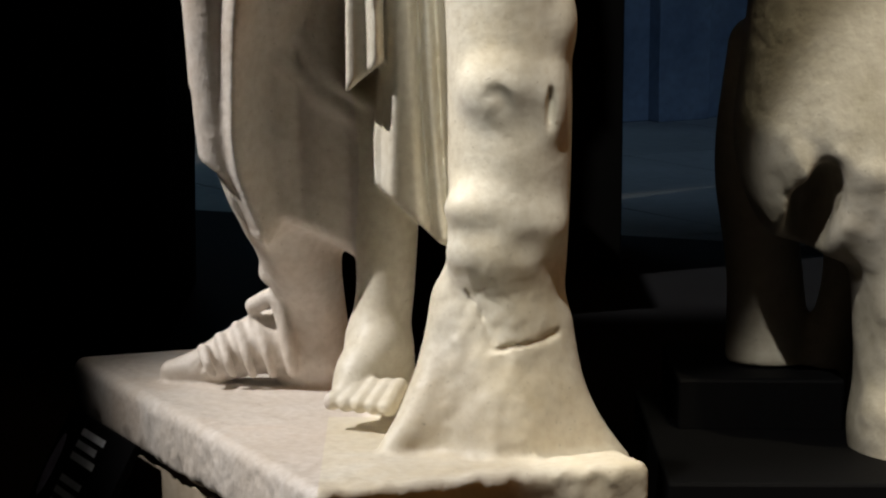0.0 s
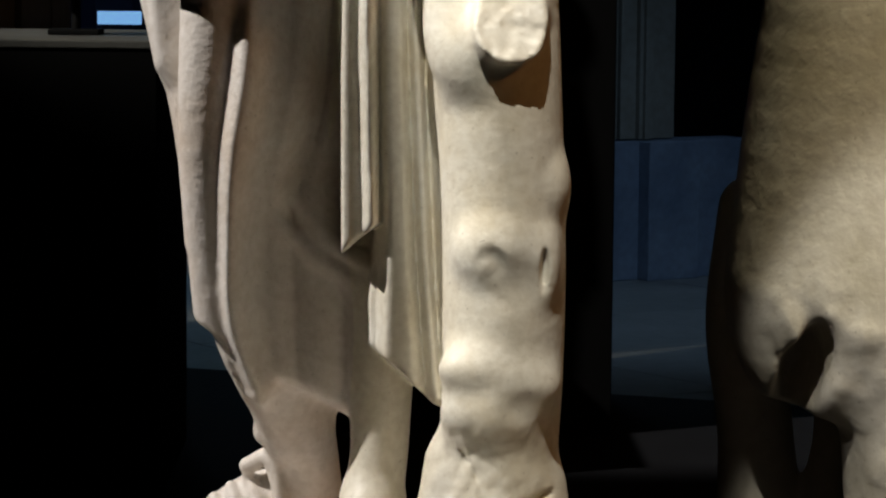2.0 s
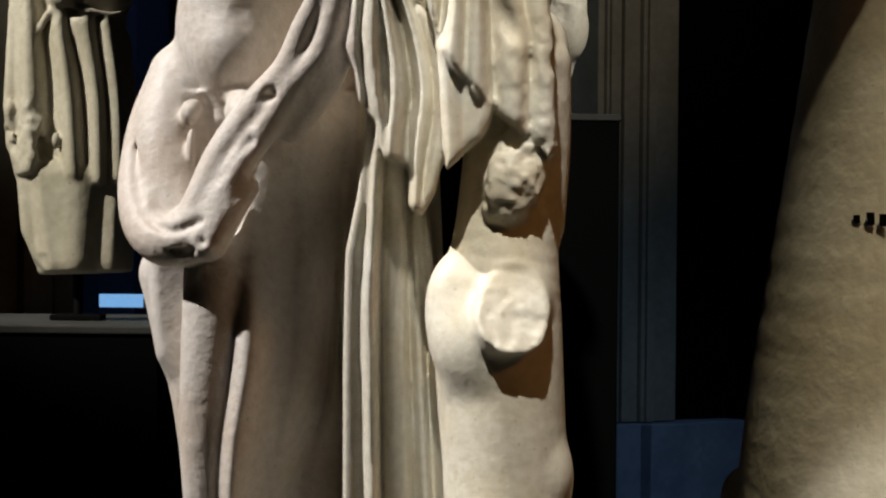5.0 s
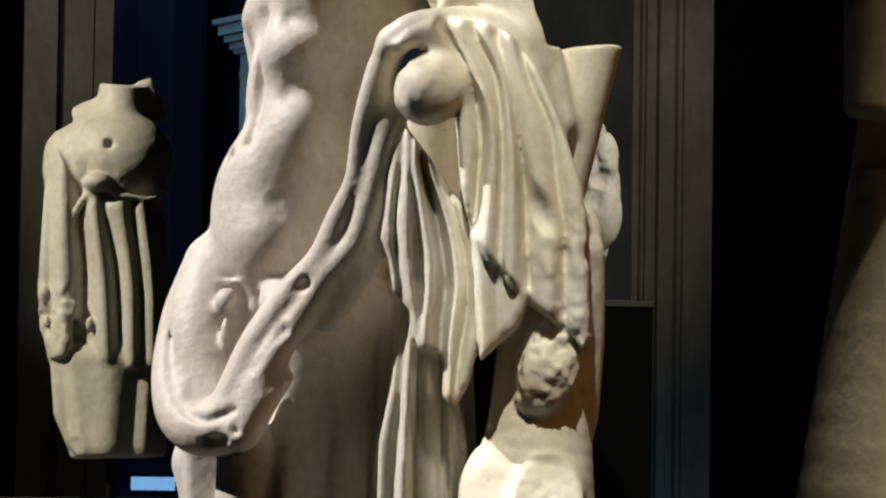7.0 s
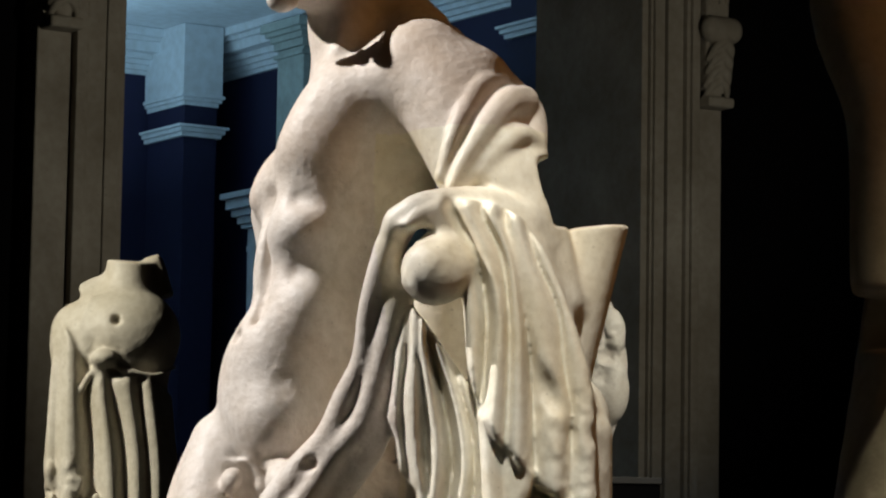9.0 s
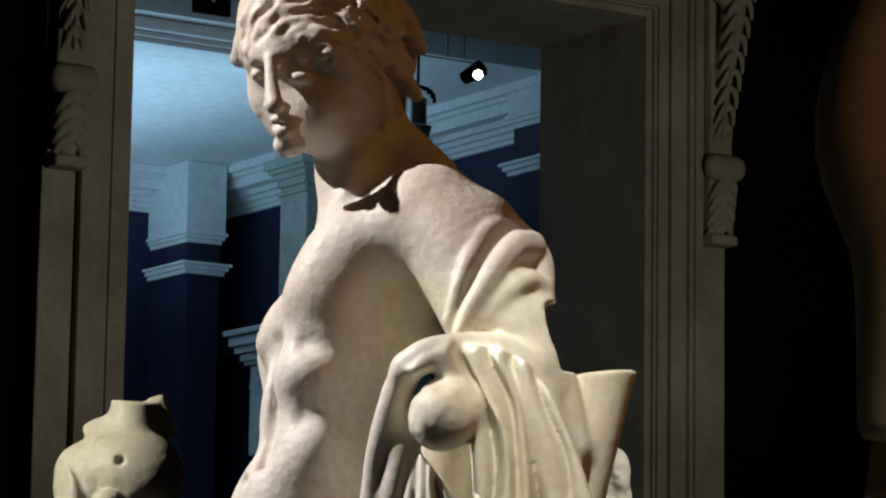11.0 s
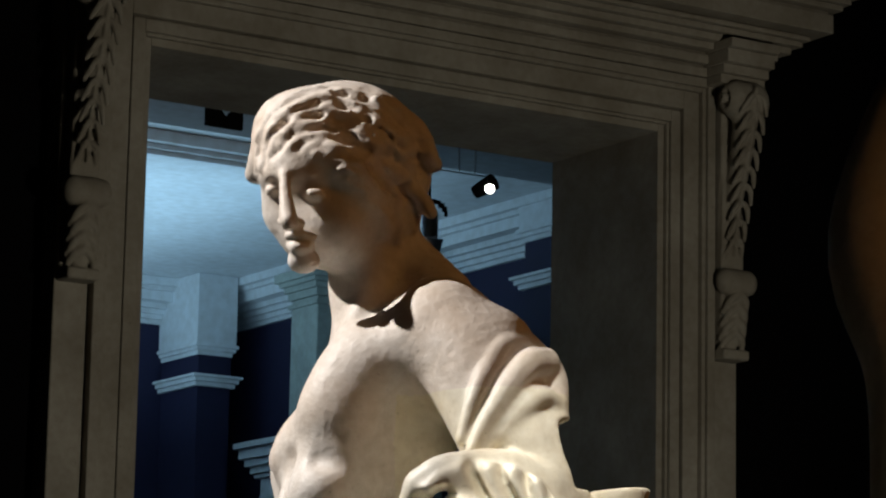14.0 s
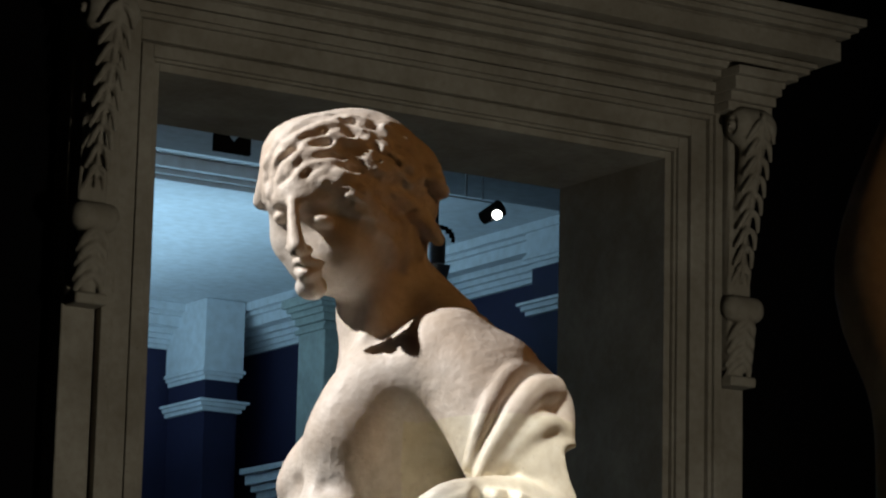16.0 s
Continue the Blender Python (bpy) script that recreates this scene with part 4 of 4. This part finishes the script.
s.pleats(((-0.075, 1.867), (-0.053, 1.890), (-0.017, 1.906), (0.048, 1.899), (0.084, 1.880), (0.114, 1.841), (0.140, 1.783), (0.158, 1.736), (0.173, 1.689), (0.181, 1.639), (0.182, 1.581), (0.187, 1.495), (0.176, 1.479), (0.154, 1.505), (0.121, 1.528), (0.109, 1.538), (0.085, 1.562), (0.059, 1.588), (0.036, 1.619), (0.018, 1.687), (0.015, 1.745), (0.012, 1.796), (0.006, 1.817), (-0.017, 1.850), (-0.038, 1.867), (-0.060, 1.860)), (
    ("ridge", (-0.024, 1.897, -0.205), (0.005, 1.846, -0.205), (0.021, 1.781, -0.205), (0.023, 1.709, -0.205), (0.027, 1.618, -0.205)),
    ("crease", (-0.003, 1.890, -0.172), (0.029, 1.825, -0.172), (0.043, 1.760, -0.172), (0.042, 1.709, -0.172), (0.036, 1.637, -0.172), (0.032, 1.618, -0.172)),
    ("ridge", (0.015, 1.890, -0.215), (0.042, 1.825, -0.215), (0.058, 1.760, -0.215), (0.057, 1.687, -0.215), (0.052, 1.608, -0.215)),
    ("crease", (0.034, 1.883, -0.192), (0.060, 1.832, -0.192), (0.070, 1.760, -0.192), (0.072, 1.688, -0.192), (0.070, 1.601, -0.192)),
    ("ridge", (0.048, 1.880, -0.210), (0.071, 1.825, -0.210), (0.081, 1.753, -0.210), (0.083, 1.681, -0.210), (0.081, 1.580, -0.210)),
    ("crease", (0.063, 1.872, -0.172), (0.078, 1.811, -0.172), (0.095, 1.724, -0.172), (0.102, 1.652, -0.172), (0.107, 1.551, -0.172)),
    ("ridge", (0.077, 1.873, -0.198), (0.100, 1.797, -0.198), (0.112, 1.724, -0.198), (0.123, 1.681, -0.198), (0.131, 1.624, -0.198)),
    ("crease", (0.092, 1.862, -0.172), (0.107, 1.819, -0.172), (0.133, 1.765, -0.172), (0.141, 1.696, -0.172), (0.152, 1.638, -0.172)),
    ("ridge", (0.110, 1.848, -0.185), (0.140, 1.768, -0.185), (0.155, 1.711, -0.185), (0.163, 1.638, -0.185), (0.172, 1.523, -0.185)),
), -0.1)
s.ball(at(0.123, 1.656, -0.205), (0.014, 0.022, 0.036), 0.012, True, (0, -32, 0))
s.rough(at(0.160, 1.59, -0.15), 0.08, 0.0032, 0.024)
# broken stone below the cloth, over the trunk
s.chain(to((0.143, 1.487, -0.135, 0.038), (0.133, 1.458, -0.145, 0.04), (0.123, 1.425, -0.145, 0.032)), 0.008)
s.rough(at(0.135, 1.46, -0.17), 0.08, 0.006, 0.022)
s.chain(to((0.172, 1.60, -0.10, 0.03), (0.172, 1.50, -0.09, 0.03), (0.165, 1.40, -0.08, 0.03)), 0.02)
# the stump behind the elbow
s.chain(to((0.135, 1.68, -0.03, 0.042), (0.165, 1.80, -0.03, 0.040), (0.186, 1.90, -0.03, 0.043)), 0.015)
s.block(at(0.186, 1.912, -0.03), (0.08, 0.08, 0.045), 0.004, True, (0, -6, 0))
# neck and head, bent to its own right
s.chain(to((-0.12, 2.03, 0.09, 0.062), (-0.140, 2.11, 0.085, 0.052), (-0.145, 2.20, 0.08, 0.055)), 0.03)
s.chain(to((-0.09, 2.16, 0.10, 0.035), (-0.05, 2.11, 0.06, 0.045)), 0.03)
s.chain(to((-0.13, 2.19, 0.045, 0.014), (-0.150, 2.10, 0.03, 0.013), (-0.165, 2.06, 0.02, 0.010)), 0.02)
s.ball(at(-0.178, 2.300, 0.07), (0.105, 0.112, 0.096), 0.02)
s.ball(at(-0.214, 2.240, 0.035), (0.063, 0.072, 0.088), 0.025)
s.ball(at(-0.188, 2.205, 0.02), (0.052, 0.058, 0.052), 0.03)
s.ball(at(-0.262, 2.228, 0.025), (0.020, 0.025, 0.030), 0.02)
s.ball(at(-0.234, 2.280, 0.005), (0.056, 0.062, 0.050), 0.02)
s.chain(to((-0.281, 2.270, -0.006, 0.008), (-0.256, 2.275, -0.038, 0.008), (-0.223, 2.275, -0.046, 0.008), (-0.184, 2.267, -0.030, 0.009)), 0.016)
s.chain(to((-0.256, 2.269, -0.052, 0.0075), (-0.253, 2.239, -0.064, 0.009), (-0.249, 2.210, -0.074, 0.0125)), 0.008)
s.ball(at(-0.238, 2.207, -0.058), (0.011, 0.010, 0.008), 0.006)
s.ball(at(-0.256, 2.209, -0.052), (0.008, 0.010, 0.007), 0.005)
s.ball(at(-0.272, 2.251, -0.032), (0.012, 0.015, 0.013), 0.008, True)
s.ball(at(-0.220, 2.249, -0.066), (0.022, 0.015, 0.014), 0.008, True)
s.ball(at(-0.271, 2.249, -0.018), (0.010, 0.012, 0.008), 0.003)
s.ball(at(-0.217, 2.246, -0.048), (0.015, 0.012, 0.008), 0.003)
s.ball(at(-0.184, 2.214, -0.018), (0.034, 0.025, 0.034), 0.02)
s.chain(to((-0.250, 2.190, -0.048, 0.0055), (-0.239, 2.192, -0.058, 0.0068), (-0.216, 2.190, -0.050, 0.005)), 0.005)
s.chain(to((-0.246, 2.178, -0.046, 0.006), (-0.236, 2.176, -0.054, 0.0085), (-0.220, 2.179, -0.048, 0.006)), 0.005)
s.chain(to((-0.251, 2.185, -0.052, 0.0025), (-0.237, 2.185, -0.062, 0.003), (-0.211, 2.187, -0.056, 0.003)), 0.003, True)
s.ball(at(-0.228, 2.158, -0.030), (0.021, 0.020, 0.017), 0.012)
s.chain(to((-0.141, 2.119, 0.095, 0.04), (-0.120, 2.084, 0.085, 0.046), (-0.095, 2.055, 0.065, 0.055)), 0.03)
# hair: a soft roll round the brow, waves drawn back to a knot
BROW = ((-0.295, 2.271, 0.050, 0.013), (-0.286, 2.293, 0.020, 0.014), (-0.262, 2.308, -0.012, 0.015), (-0.235, 2.314, -0.032, 0.017), (-0.200, 2.302, -0.045, 0.018), (-0.166, 2.272, -0.038, 0.019), (-0.142, 2.237, -0.015, 0.018), (-0.126, 2.209, 0.015, 0.015))
s.chain(to(*BROW), 0.02)
s.ball(at(-0.242, 2.331, 0.022), (0.056, 0.068, 0.050), 0.03)
s.ball(at(-0.096, 2.300, 0.085), (0.036, 0.055, 0.050), 0.02)
s.ball(at(-0.115, 2.255, 0.06), (0.036, 0.05, 0.04), 0.02)
# locks laid over the head, from the brow back to the knot
LOCKS = np.array((((-0.292, 2.271), (-0.289, 2.334), (-0.229, 2.380), (-0.159, 2.382), (-0.092, 2.328)), ((-0.271, 2.300), (-0.254, 2.335), (-0.206, 2.356), (-0.150, 2.348), (-0.089, 2.298)), ((-0.238, 2.308), (-0.205, 2.318), (-0.168, 2.317), (-0.131, 2.299), (-0.091, 2.270)), ((-0.193, 2.291), (-0.167, 2.285), (-0.141, 2.270), (-0.119, 2.254), (-0.098, 2.240)), ((-0.155, 2.244), (-0.142, 2.236), (-0.128, 2.226), (-0.116, 2.217), (-0.104, 2.210))), np.float32)
for i in range(33):
    q = i / 8
    a = min(3, int(q))
    lock = LOCKS[a] * (1 - q + a) + LOCKS[a + 1] * (q - a)
    lock = smooth_line(lock, 2)
    lock[1:-1] += [(0.004 * math.sin(2.1 * i + 1.3 * k), 0.005 * math.sin(1.7 * i + 1.9 * k)) for k in range(1, len(lock) - 1)]
    cut = i % 2 == 1
    r = 0.0042 if cut else 0.0065 + 0.0015 * math.sin(i * 1.9)
    s.chain(to(*[(x, z, s.face(x, z) - (0.001 if cut else -0.0025), r * (0.7 + 0.3 * math.sin(k * 1.1 + i))) for k, (x, z) in enumerate(lock)]), 0.005, cut)
for i in range(8):
    a = i * 0.8
    x, z = -0.094 + 0.018 * math.cos(a), 2.285 + 0.045 * math.sin(a * 0.77 + 0.4)
    s.chain(to((x - 0.012, z + 0.016, 0.038, 0.009), (x + 0.004, z, 0.032, 0.011), (x + 0.016, z - 0.016, 0.042, 0.009)), 0.005)
    s.chain(to((x - 0.016, z + 0.004, 0.026, 0.004), (x + 0.004, z - 0.012, 0.020, 0.0045)), 0.005, True)
s.chain(to((-0.105, 2.26, 0.07, 0.035), (-0.112, 2.21, 0.07, 0.032)), 0.02)
s.chain(to((-0.112, 2.235, 0.02, 0.010), (-0.104, 2.205, 0.03, 0.008), (-0.108, 2.185, 0.035, 0.006)), 0.006)
s.chain(to((-0.095, 2.23, 0.04, 0.010), (-0.088, 2.205, 0.05, 0.008)), 0.006)
s.rough(at(-0.165, 2.338, -0.010), 0.085, 0.003, 0.016)
s.rough(at(-0.101, 2.301, 0.030), 0.07, 0.004, 0.018)
s.rough(at(-0.269, 2.336, -0.010), 0.06, 0.0015, 0.02)
# the base slab, with a worn and broken edge
s.block((-0.093, 4.073, 0.515), (0.475, 0.222, 0.042), 0.012, False, (0, 0, -66.4), 0.016)
for i in range(14):
    q = i / 13
    x, y = -0.47 + 0.37 * q, 4.38 - 0.84 * q
    s.ball((x - 0.01, y - 0.005, 0.475 + 0.012 * math.sin(i * 2.3)), (0.012 + 0.006 * math.sin(i * 1.1), 0.02, 0.012), 0.014, True)
s.rough((-0.30, 3.98, 0.50), 0.20, 0.0025, 0.03)
s.rough((-0.14, 3.66, 0.50), 0.20, 0.0025, 0.03)
s.rough((0.16, 3.66, 0.50), 0.18, 0.0025, 0.03)
statue = s.skin("statue", MARBLE)
statue.data.materials.append(YELLOW_LIT_MARBLE)
n = len(statue.data.polygons)
centre = np.empty(n * 3)
statue.data.polygons.foreach_get("center", centre)
centre = centre.reshape(-1, 3)
# cloth, trunk and base: the body's marble, with the trunk lamp's yellow painted in
yellow = ((centre[:, 0] > -0.085 + 0.02 * np.sin(centre[:, 2] * 9)) & (centre[:, 1] < 3.99) & (centre[:, 2] < 1.98)).astype(np.int32)
statue.data.polygons.foreach_set("material_index", yellow)
tagged(seat(statue, -0.085, 4.055, 0.472), "weathered cream marble statue of a half-draped youth beside a tree trunk", "statue")

# its pedestal and the label on it
M = pose(-0.085, 4.055, 0, 0, 0, -66.4)
pedestal = tagged(stand(new("pedestal"), M), "beige stone pedestal under the marble statue", "pedestal")
part("block", box((-0.42, -0.20, 0.02), (0.43, 0.20, 0.468), 0.01), PED_STONE, pedestal)
label = tagged(stand(new("label_panel"), M), "black tilted label panel with white unreadable print", "label")
tilt = pose(-0.37, -0.255, 0.44, 62, 0, 0)
panel = part("panel", box((-0.085, -0.20, -0.006), (0.20, 0.055, 0.006), 0.002), BLACK, label)
panel.matrix_local = tilt
for x0, y0, w in ((0.0, 0.028, 0.10), (0.0, 0.010, 0.085), (0.0, -0.008, 0.10), (0.0, -0.042, 0.09), (0.0, -0.060, 0.10), (0.0, -0.078, 0.07), (0.0, -0.112, 0.10), (0.0, -0.130, 0.09)):
    line = part("print_line", box((x0, y0, 0.0065), (x0 + w, y0 + 0.010, 0.0075)), WHITE_INK, label, "white print line")
    line.matrix_local = tilt
oval = bmesh.new()
bmesh.ops.create_cone(oval, cap_ends=True, segments=24, radius1=0.03, radius2=0.03, depth=0.001, matrix=pose(-0.055, -0.03, 0.007) @ Matrix.Diagonal((0.5, 1.6, 1, 1)))
part("emblem", oval, EMBLEM, label, "pale lilac picture").matrix_local = tilt

# ---- the torso on the black plinth ----
t = Carving((-1.18, 7.66, 1.14), (-0.56, 8.20, 2.34), 0.0055)
t.chain([(-0.855, 7.940, 1.964, 0.125), (-0.859, 7.940, 1.790, 0.125), (-0.859, 7.940, 1.572, 0.135), (-0.843, 7.940, 1.370, 0.12), (-0.833, 7.940, 1.226, 0.11)], 0.03, flat=(1, 0.82, 1))
t.ball((-0.842, 7.915, 2.032), (0.142, 0.125, 0.125), 0.04)
t.ball((-0.947, 7.910, 2.004), (0.085, 0.09, 0.10), 0.04)
t.chain([(-0.988, 7.920, 2.059, 0.03), (-0.931, 7.940, 2.130, 0.045), (-0.831, 7.950, 2.154, 0.05)], 0.04)
t.chain([(-0.840, 7.930, 2.145, 0.068), (-0.835, 7.930, 2.189, 0.062), (-0.833, 7.930, 2.240, 0.06)], 0.02)
t.block((-0.837, 7.930, 2.275), (0.16, 0.16, 0.05), 0.004, True, (6, 4, 0))
t.block((-0.765, 7.990, 2.189), (0.022, 0.05, 0.055), 0.02, False, (0, -18, 0))
t.block((-1.015, 7.910, 2.139), (0.05, 0.10, 0.04), 0.01, True, (0, -25, 0))
t.ball((-0.852, 7.788, 2.061), (0.014, 0.03, 0.014), 0.004, True)
t.chain([(-0.920, 7.850, 2.122, 0.005), (-0.941, 7.822, 2.040, 0.006), (-0.913, 7.812, 1.954, 0.006)], 0.010)
t.chain([(-0.905, 7.850, 2.122, 0.005), (-0.923, 7.822, 2.040, 0.006), (-0.905, 7.812, 1.954, 0.006)], 0.010)
t.chain([(-0.888, 7.850, 2.122, 0.005), (-0.903, 7.822, 2.041, 0.006), (-0.896, 7.812, 1.954, 0.006)], 0.010)
t.chain([(-0.869, 7.850, 2.123, 0.005), (-0.881, 7.822, 2.041, 0.006), (-0.887, 7.812, 1.954, 0.006)], 0.010)
t.chain([(-0.948, 7.822, 1.861, 0.007), (-0.912, 7.808, 1.925, 0.01), (-0.868, 7.800, 1.951, 0.011), (-0.819, 7.808, 1.933, 0.009), (-0.754, 7.835, 1.926, 0.006), (-0.707, 7.880, 1.950, 0.005)], 0.012)
t.ball((-0.880, 7.795, 1.964), (0.034, 0.028, 0.024), 0.012)
t.pleats(((-0.503, 1.477), (-0.495, 1.388), (-0.478, 1.350), (-0.464, 1.336), (-0.352, 1.333), (-0.351, 1.480)), (
    ("ridge", (-0.500, 1.456, 3.895), (-0.473, 1.349, 3.895)),
    ("crease", (-0.484, 1.456, 3.900), (-0.475, 1.356, 3.900)),
    ("ridge", (-0.471, 1.456, 3.862), (-0.455, 1.342, 3.862)),
    ("ridge", (-0.428, 1.457, 3.852), (-0.429, 1.342, 3.852)),
    ("crease", (-0.392, 1.457, 3.885), (-0.401, 1.342, 3.885)),
    ("ridge", (-0.376, 1.458, 3.885), (-0.383, 1.343, 3.885)),
    ("ridge", (-0.352, 1.458, 3.930), (-0.352, 1.343, 3.930)),
), 4.04, 0.01, 0.02)
t.pleats(((-0.500, 1.729), (-0.513, 1.672), (-0.519, 1.546), (-0.512, 1.492), (-0.502, 1.459), (-0.477, 1.462), (-0.472, 1.503), (-0.460, 1.479), (-0.451, 1.514), (-0.443, 1.457), (-0.392, 1.447), (-0.352, 1.454), (-0.348, 1.544), (-0.358, 1.638), (-0.385, 1.663), (-0.432, 1.666), (-0.461, 1.676)), (
    ("ridge", (-0.504, 1.701, 3.885), (-0.513, 1.542, 3.885), (-0.503, 1.467, 3.885)),
    ("crease", (-0.500, 1.701, 3.895), (-0.504, 1.593, 3.895), (-0.498, 1.470, 3.895)),
    ("ridge", (-0.489, 1.701, 3.850), (-0.487, 1.593, 3.850), (-0.485, 1.471, 3.850)),
    ("crease", (-0.469, 1.644, 3.900), (-0.461, 1.579, 3.900), (-0.458, 1.492, 3.900)),
    ("crease", (-0.461, 1.644, 3.900), (-0.452, 1.579, 3.900), (-0.449, 1.493, 3.900)),
    ("ridge", (-0.449, 1.651, 3.840), (-0.437, 1.558, 3.840), (-0.430, 1.457, 3.840)),
    ("crease", (-0.438, 1.651, 3.885), (-0.420, 1.572, 3.885), (-0.412, 1.457, 3.885)),
    ("ridge", (-0.415, 1.645, 3.850), (-0.401, 1.558, 3.850), (-0.398, 1.457, 3.850)),
    ("crease", (-0.402, 1.652, 3.885), (-0.390, 1.558, 3.885), (-0.385, 1.458, 3.885)),
    ("ridge", (-0.389, 1.652, 3.868), (-0.374, 1.559, 3.868), (-0.371, 1.458, 3.868)),
    ("ridge", (-0.358, 1.645, 3.930), (-0.349, 1.458, 3.930)),
), 3.99)
t.ball((-1.013, 7.835, 1.682), (0.012, 0.014, 0.020), 0.006)
t.ball((-1.005, 7.835, 1.611), (0.012, 0.014, 0.020), 0.006)
t.ball((-0.938, 7.815, 1.647), (0.012, 0.014, 0.020), 0.006)
t.ball((-0.951, 7.815, 1.568), (0.012, 0.014, 0.020), 0.006)
t.ball((-0.892, 7.815, 1.605), (0.012, 0.014, 0.020), 0.006)
t.chain([(-0.932, 7.805, 1.554, 0.004), (-0.895, 7.800, 1.512, 0.004), (-0.837, 7.795, 1.491, 0.004), (-0.781, 7.800, 1.499, 0.003)], 0.004, True)
t.rough((-0.964, 7.820, 1.625), 0.10, 0.006, 0.035)
t.rough((-0.876, 7.800, 1.953), 0.10, 0.003, 0.03)
t.block((-0.84, 7.92, 1.193), (0.30, 0.25, 0.075), 0.01, True, (0, -2, 0))
bust = t.skin("torso_fragment", GREY_MARBLE, 1)
tagged(seat(bust, -0.85, 7.92, 1.27), "weathered marble torso in pleated drapery on a rod", "statue")
bm = bmesh.new()
bmesh.ops.create_cone(bm, cap_ends=True, segments=12, radius1=0.012, radius2=0.012, depth=0.22, matrix=pose(-0.845, 7.92, 1.26))
box((-0.91, 7.85, 1.151), (-0.78, 7.99, 1.165), 0.003, bm)
tagged(part("mounting_rod", bm, BLACK), "black steel rod and plate holding the torso", "stand")

# ---- the fragment on the other black plinth ----
q = Carving((0.18, 8.8, 1.70), (0.62, 9.3, 2.36), 0.0055)
q.chain([(0.36, 9.05, 1.72, 0.07), (0.38, 9.05, 1.90, 0.10), (0.40, 9.05, 2.05, 0.11), (0.38, 9.05, 2.20, 0.09)], 0.03)
q.ball((0.455, 9.0, 1.98), (0.058, 0.06, 0.10), 0.015)
q.ball((0.455, 9.0, 2.15), (0.045, 0.06, 0.07), 0.015)
q.ball((0.45, 8.94, 2.075), (0.03, 0.03, 0.03), 0.01, True)
q.chain([(0.43, 8.95, 1.86, 0.016), (0.432, 8.95, 1.79, 0.013)], 0.01)
q.rough((0.45, 8.95, 2.08), 0.11, 0.010, 0.05)
tagged(seat(q.skin("bust_fragment", MARBLE), 0.36, 9.05, 1.715), "broken marble bust fragment standing on a black plinth", "statue")

# ---- the large fragment on the other side ----
r = Carving((0.36, 4.10, 0.38), (1.20, 5.05, 2.95), 0.0066)
r.chain([(0.92, 4.62, 2.9, 0.15), (0.86, 4.62, 2.4, 0.19), (0.83, 4.62, 1.95, 0.20), (0.80, 4.62, 1.50, 0.235), (0.775, 4.62, 1.15, 0.265), (0.76, 4.62, 0.88, 0.28)], 0.04, flat=(1, 0.8, 1))
r.chain([(0.70, 4.50, 2.62, 0.07), (0.605, 4.50, 2.31, 0.088), (0.64, 4.50, 2.10, 0.07), (0.645, 4.50, 1.86, 0.068)], 0.02)
r.block((0.62, 4.50, 1.80), (0.12, 0.12, 0.035), 0.004, True)
r.block((0.48, 4.60, 0.47), (0.19, 0.45, 0.25), 0.02, True, (0, 14, 0))
r.chain([(0.60, 4.40, 1.02, 0.004), (0.63, 4.38, 0.93, 0.008), (0.61, 4.38, 0.86, 0.012)], 0.02, True)
r.chain([(0.58, 4.42, 1.0, 0.003), (0.66, 4.38, 1.04, 0.004), (0.76, 4.37, 1.03, 0.003)], 0.008, True)
r.chain([(0.54, 4.84, 0.98, 0.05), (0.535, 4.84, 0.80, 0.062), (0.555, 4.83, 0.62, 0.06), (0.565, 4.82, 0.40, 0.075)], 0.02)
r.chain([(0.655, 4.84, 0.95, 0.03), (0.665, 4.82, 0.75, 0.026), (0.668, 4.80, 0.60, 0.03), (0.63, 4.80, 0.42, 0.05)], 0.02)
r.chain([(0.82, 4.56, 0.90, 0.18), (0.815, 4.56, 0.70, 0.165), (0.80, 4.56, 0.52, 0.14), (0.82, 4.56, 0.42, 0.17)], 0.03)
r.ball((0.585, 4.45, 0.76), (0.034, 0.20, 0.085), 0.015, True, (0, 12, 0))
r.chain([(0.50, 4.47, 0.96, 0.003), (0.55, 4.43, 0.86, 0.003), (0.585, 4.42, 0.82, 0.004)], 0.004, True)
r.rough((0.60, 4.44, 0.80), 0.13, 0.006, 0.05)
r.rough((0.72, 4.44, 0.55), 0.16, 0.005, 0.05)
r.ball((0.735, 4.42, 0.50), (0.05, 0.05, 0.04), 0.01, True)
r.block((0.50, 4.86, 0.40), (0.14, 0.14, 0.085), 0.004, True)
OFF = Matrix.Translation((0, 0, EYE)) @ Matrix.Scale(1.152, 4) @ Matrix.Translation((0, 0, -EYE))
big = r.skin("statue_fragment", GREY_MARBLE, 4)
big.data.transform(OFF)
tagged(seat(big, 0.875, 5.3, 0.25), "large broken marble statue in smooth drapery with a stump arm", "statue")
for i, (w, h) in enumerate(((0.010, 0.012), (0.012, 0.018), (0.012, 0.018), (0.012, 0.016))):
    mark = part("ink_mark", box((0.0, 0, 0), (w, 0.002, h)), BLACK)
    mark.matrix_world = OFF @ pose(0.640 + 0.017 * i, 4.62 - 0.8 * math.sqrt(0.243 ** 2 - (0.170 - 0.017 * i) ** 2) - 0.016, 1.405 - 0.002 * i, 4, 0, -38 + 4 * i)
    tagged(mark, "small black painted mark on the marble fragment", "mark", "painted marks")
bm = box((0.42, 4.95, 0.02), (1.6, 5.75, 0.255), 0.006)
box((0.47, 5.38, 0.25), (0.765, 5.74, 0.345), 0.006, bm)
tagged(part("pedestal", bm, BLACK), "black pedestal under the large marble fragment, its step added as shade", "pedestal")
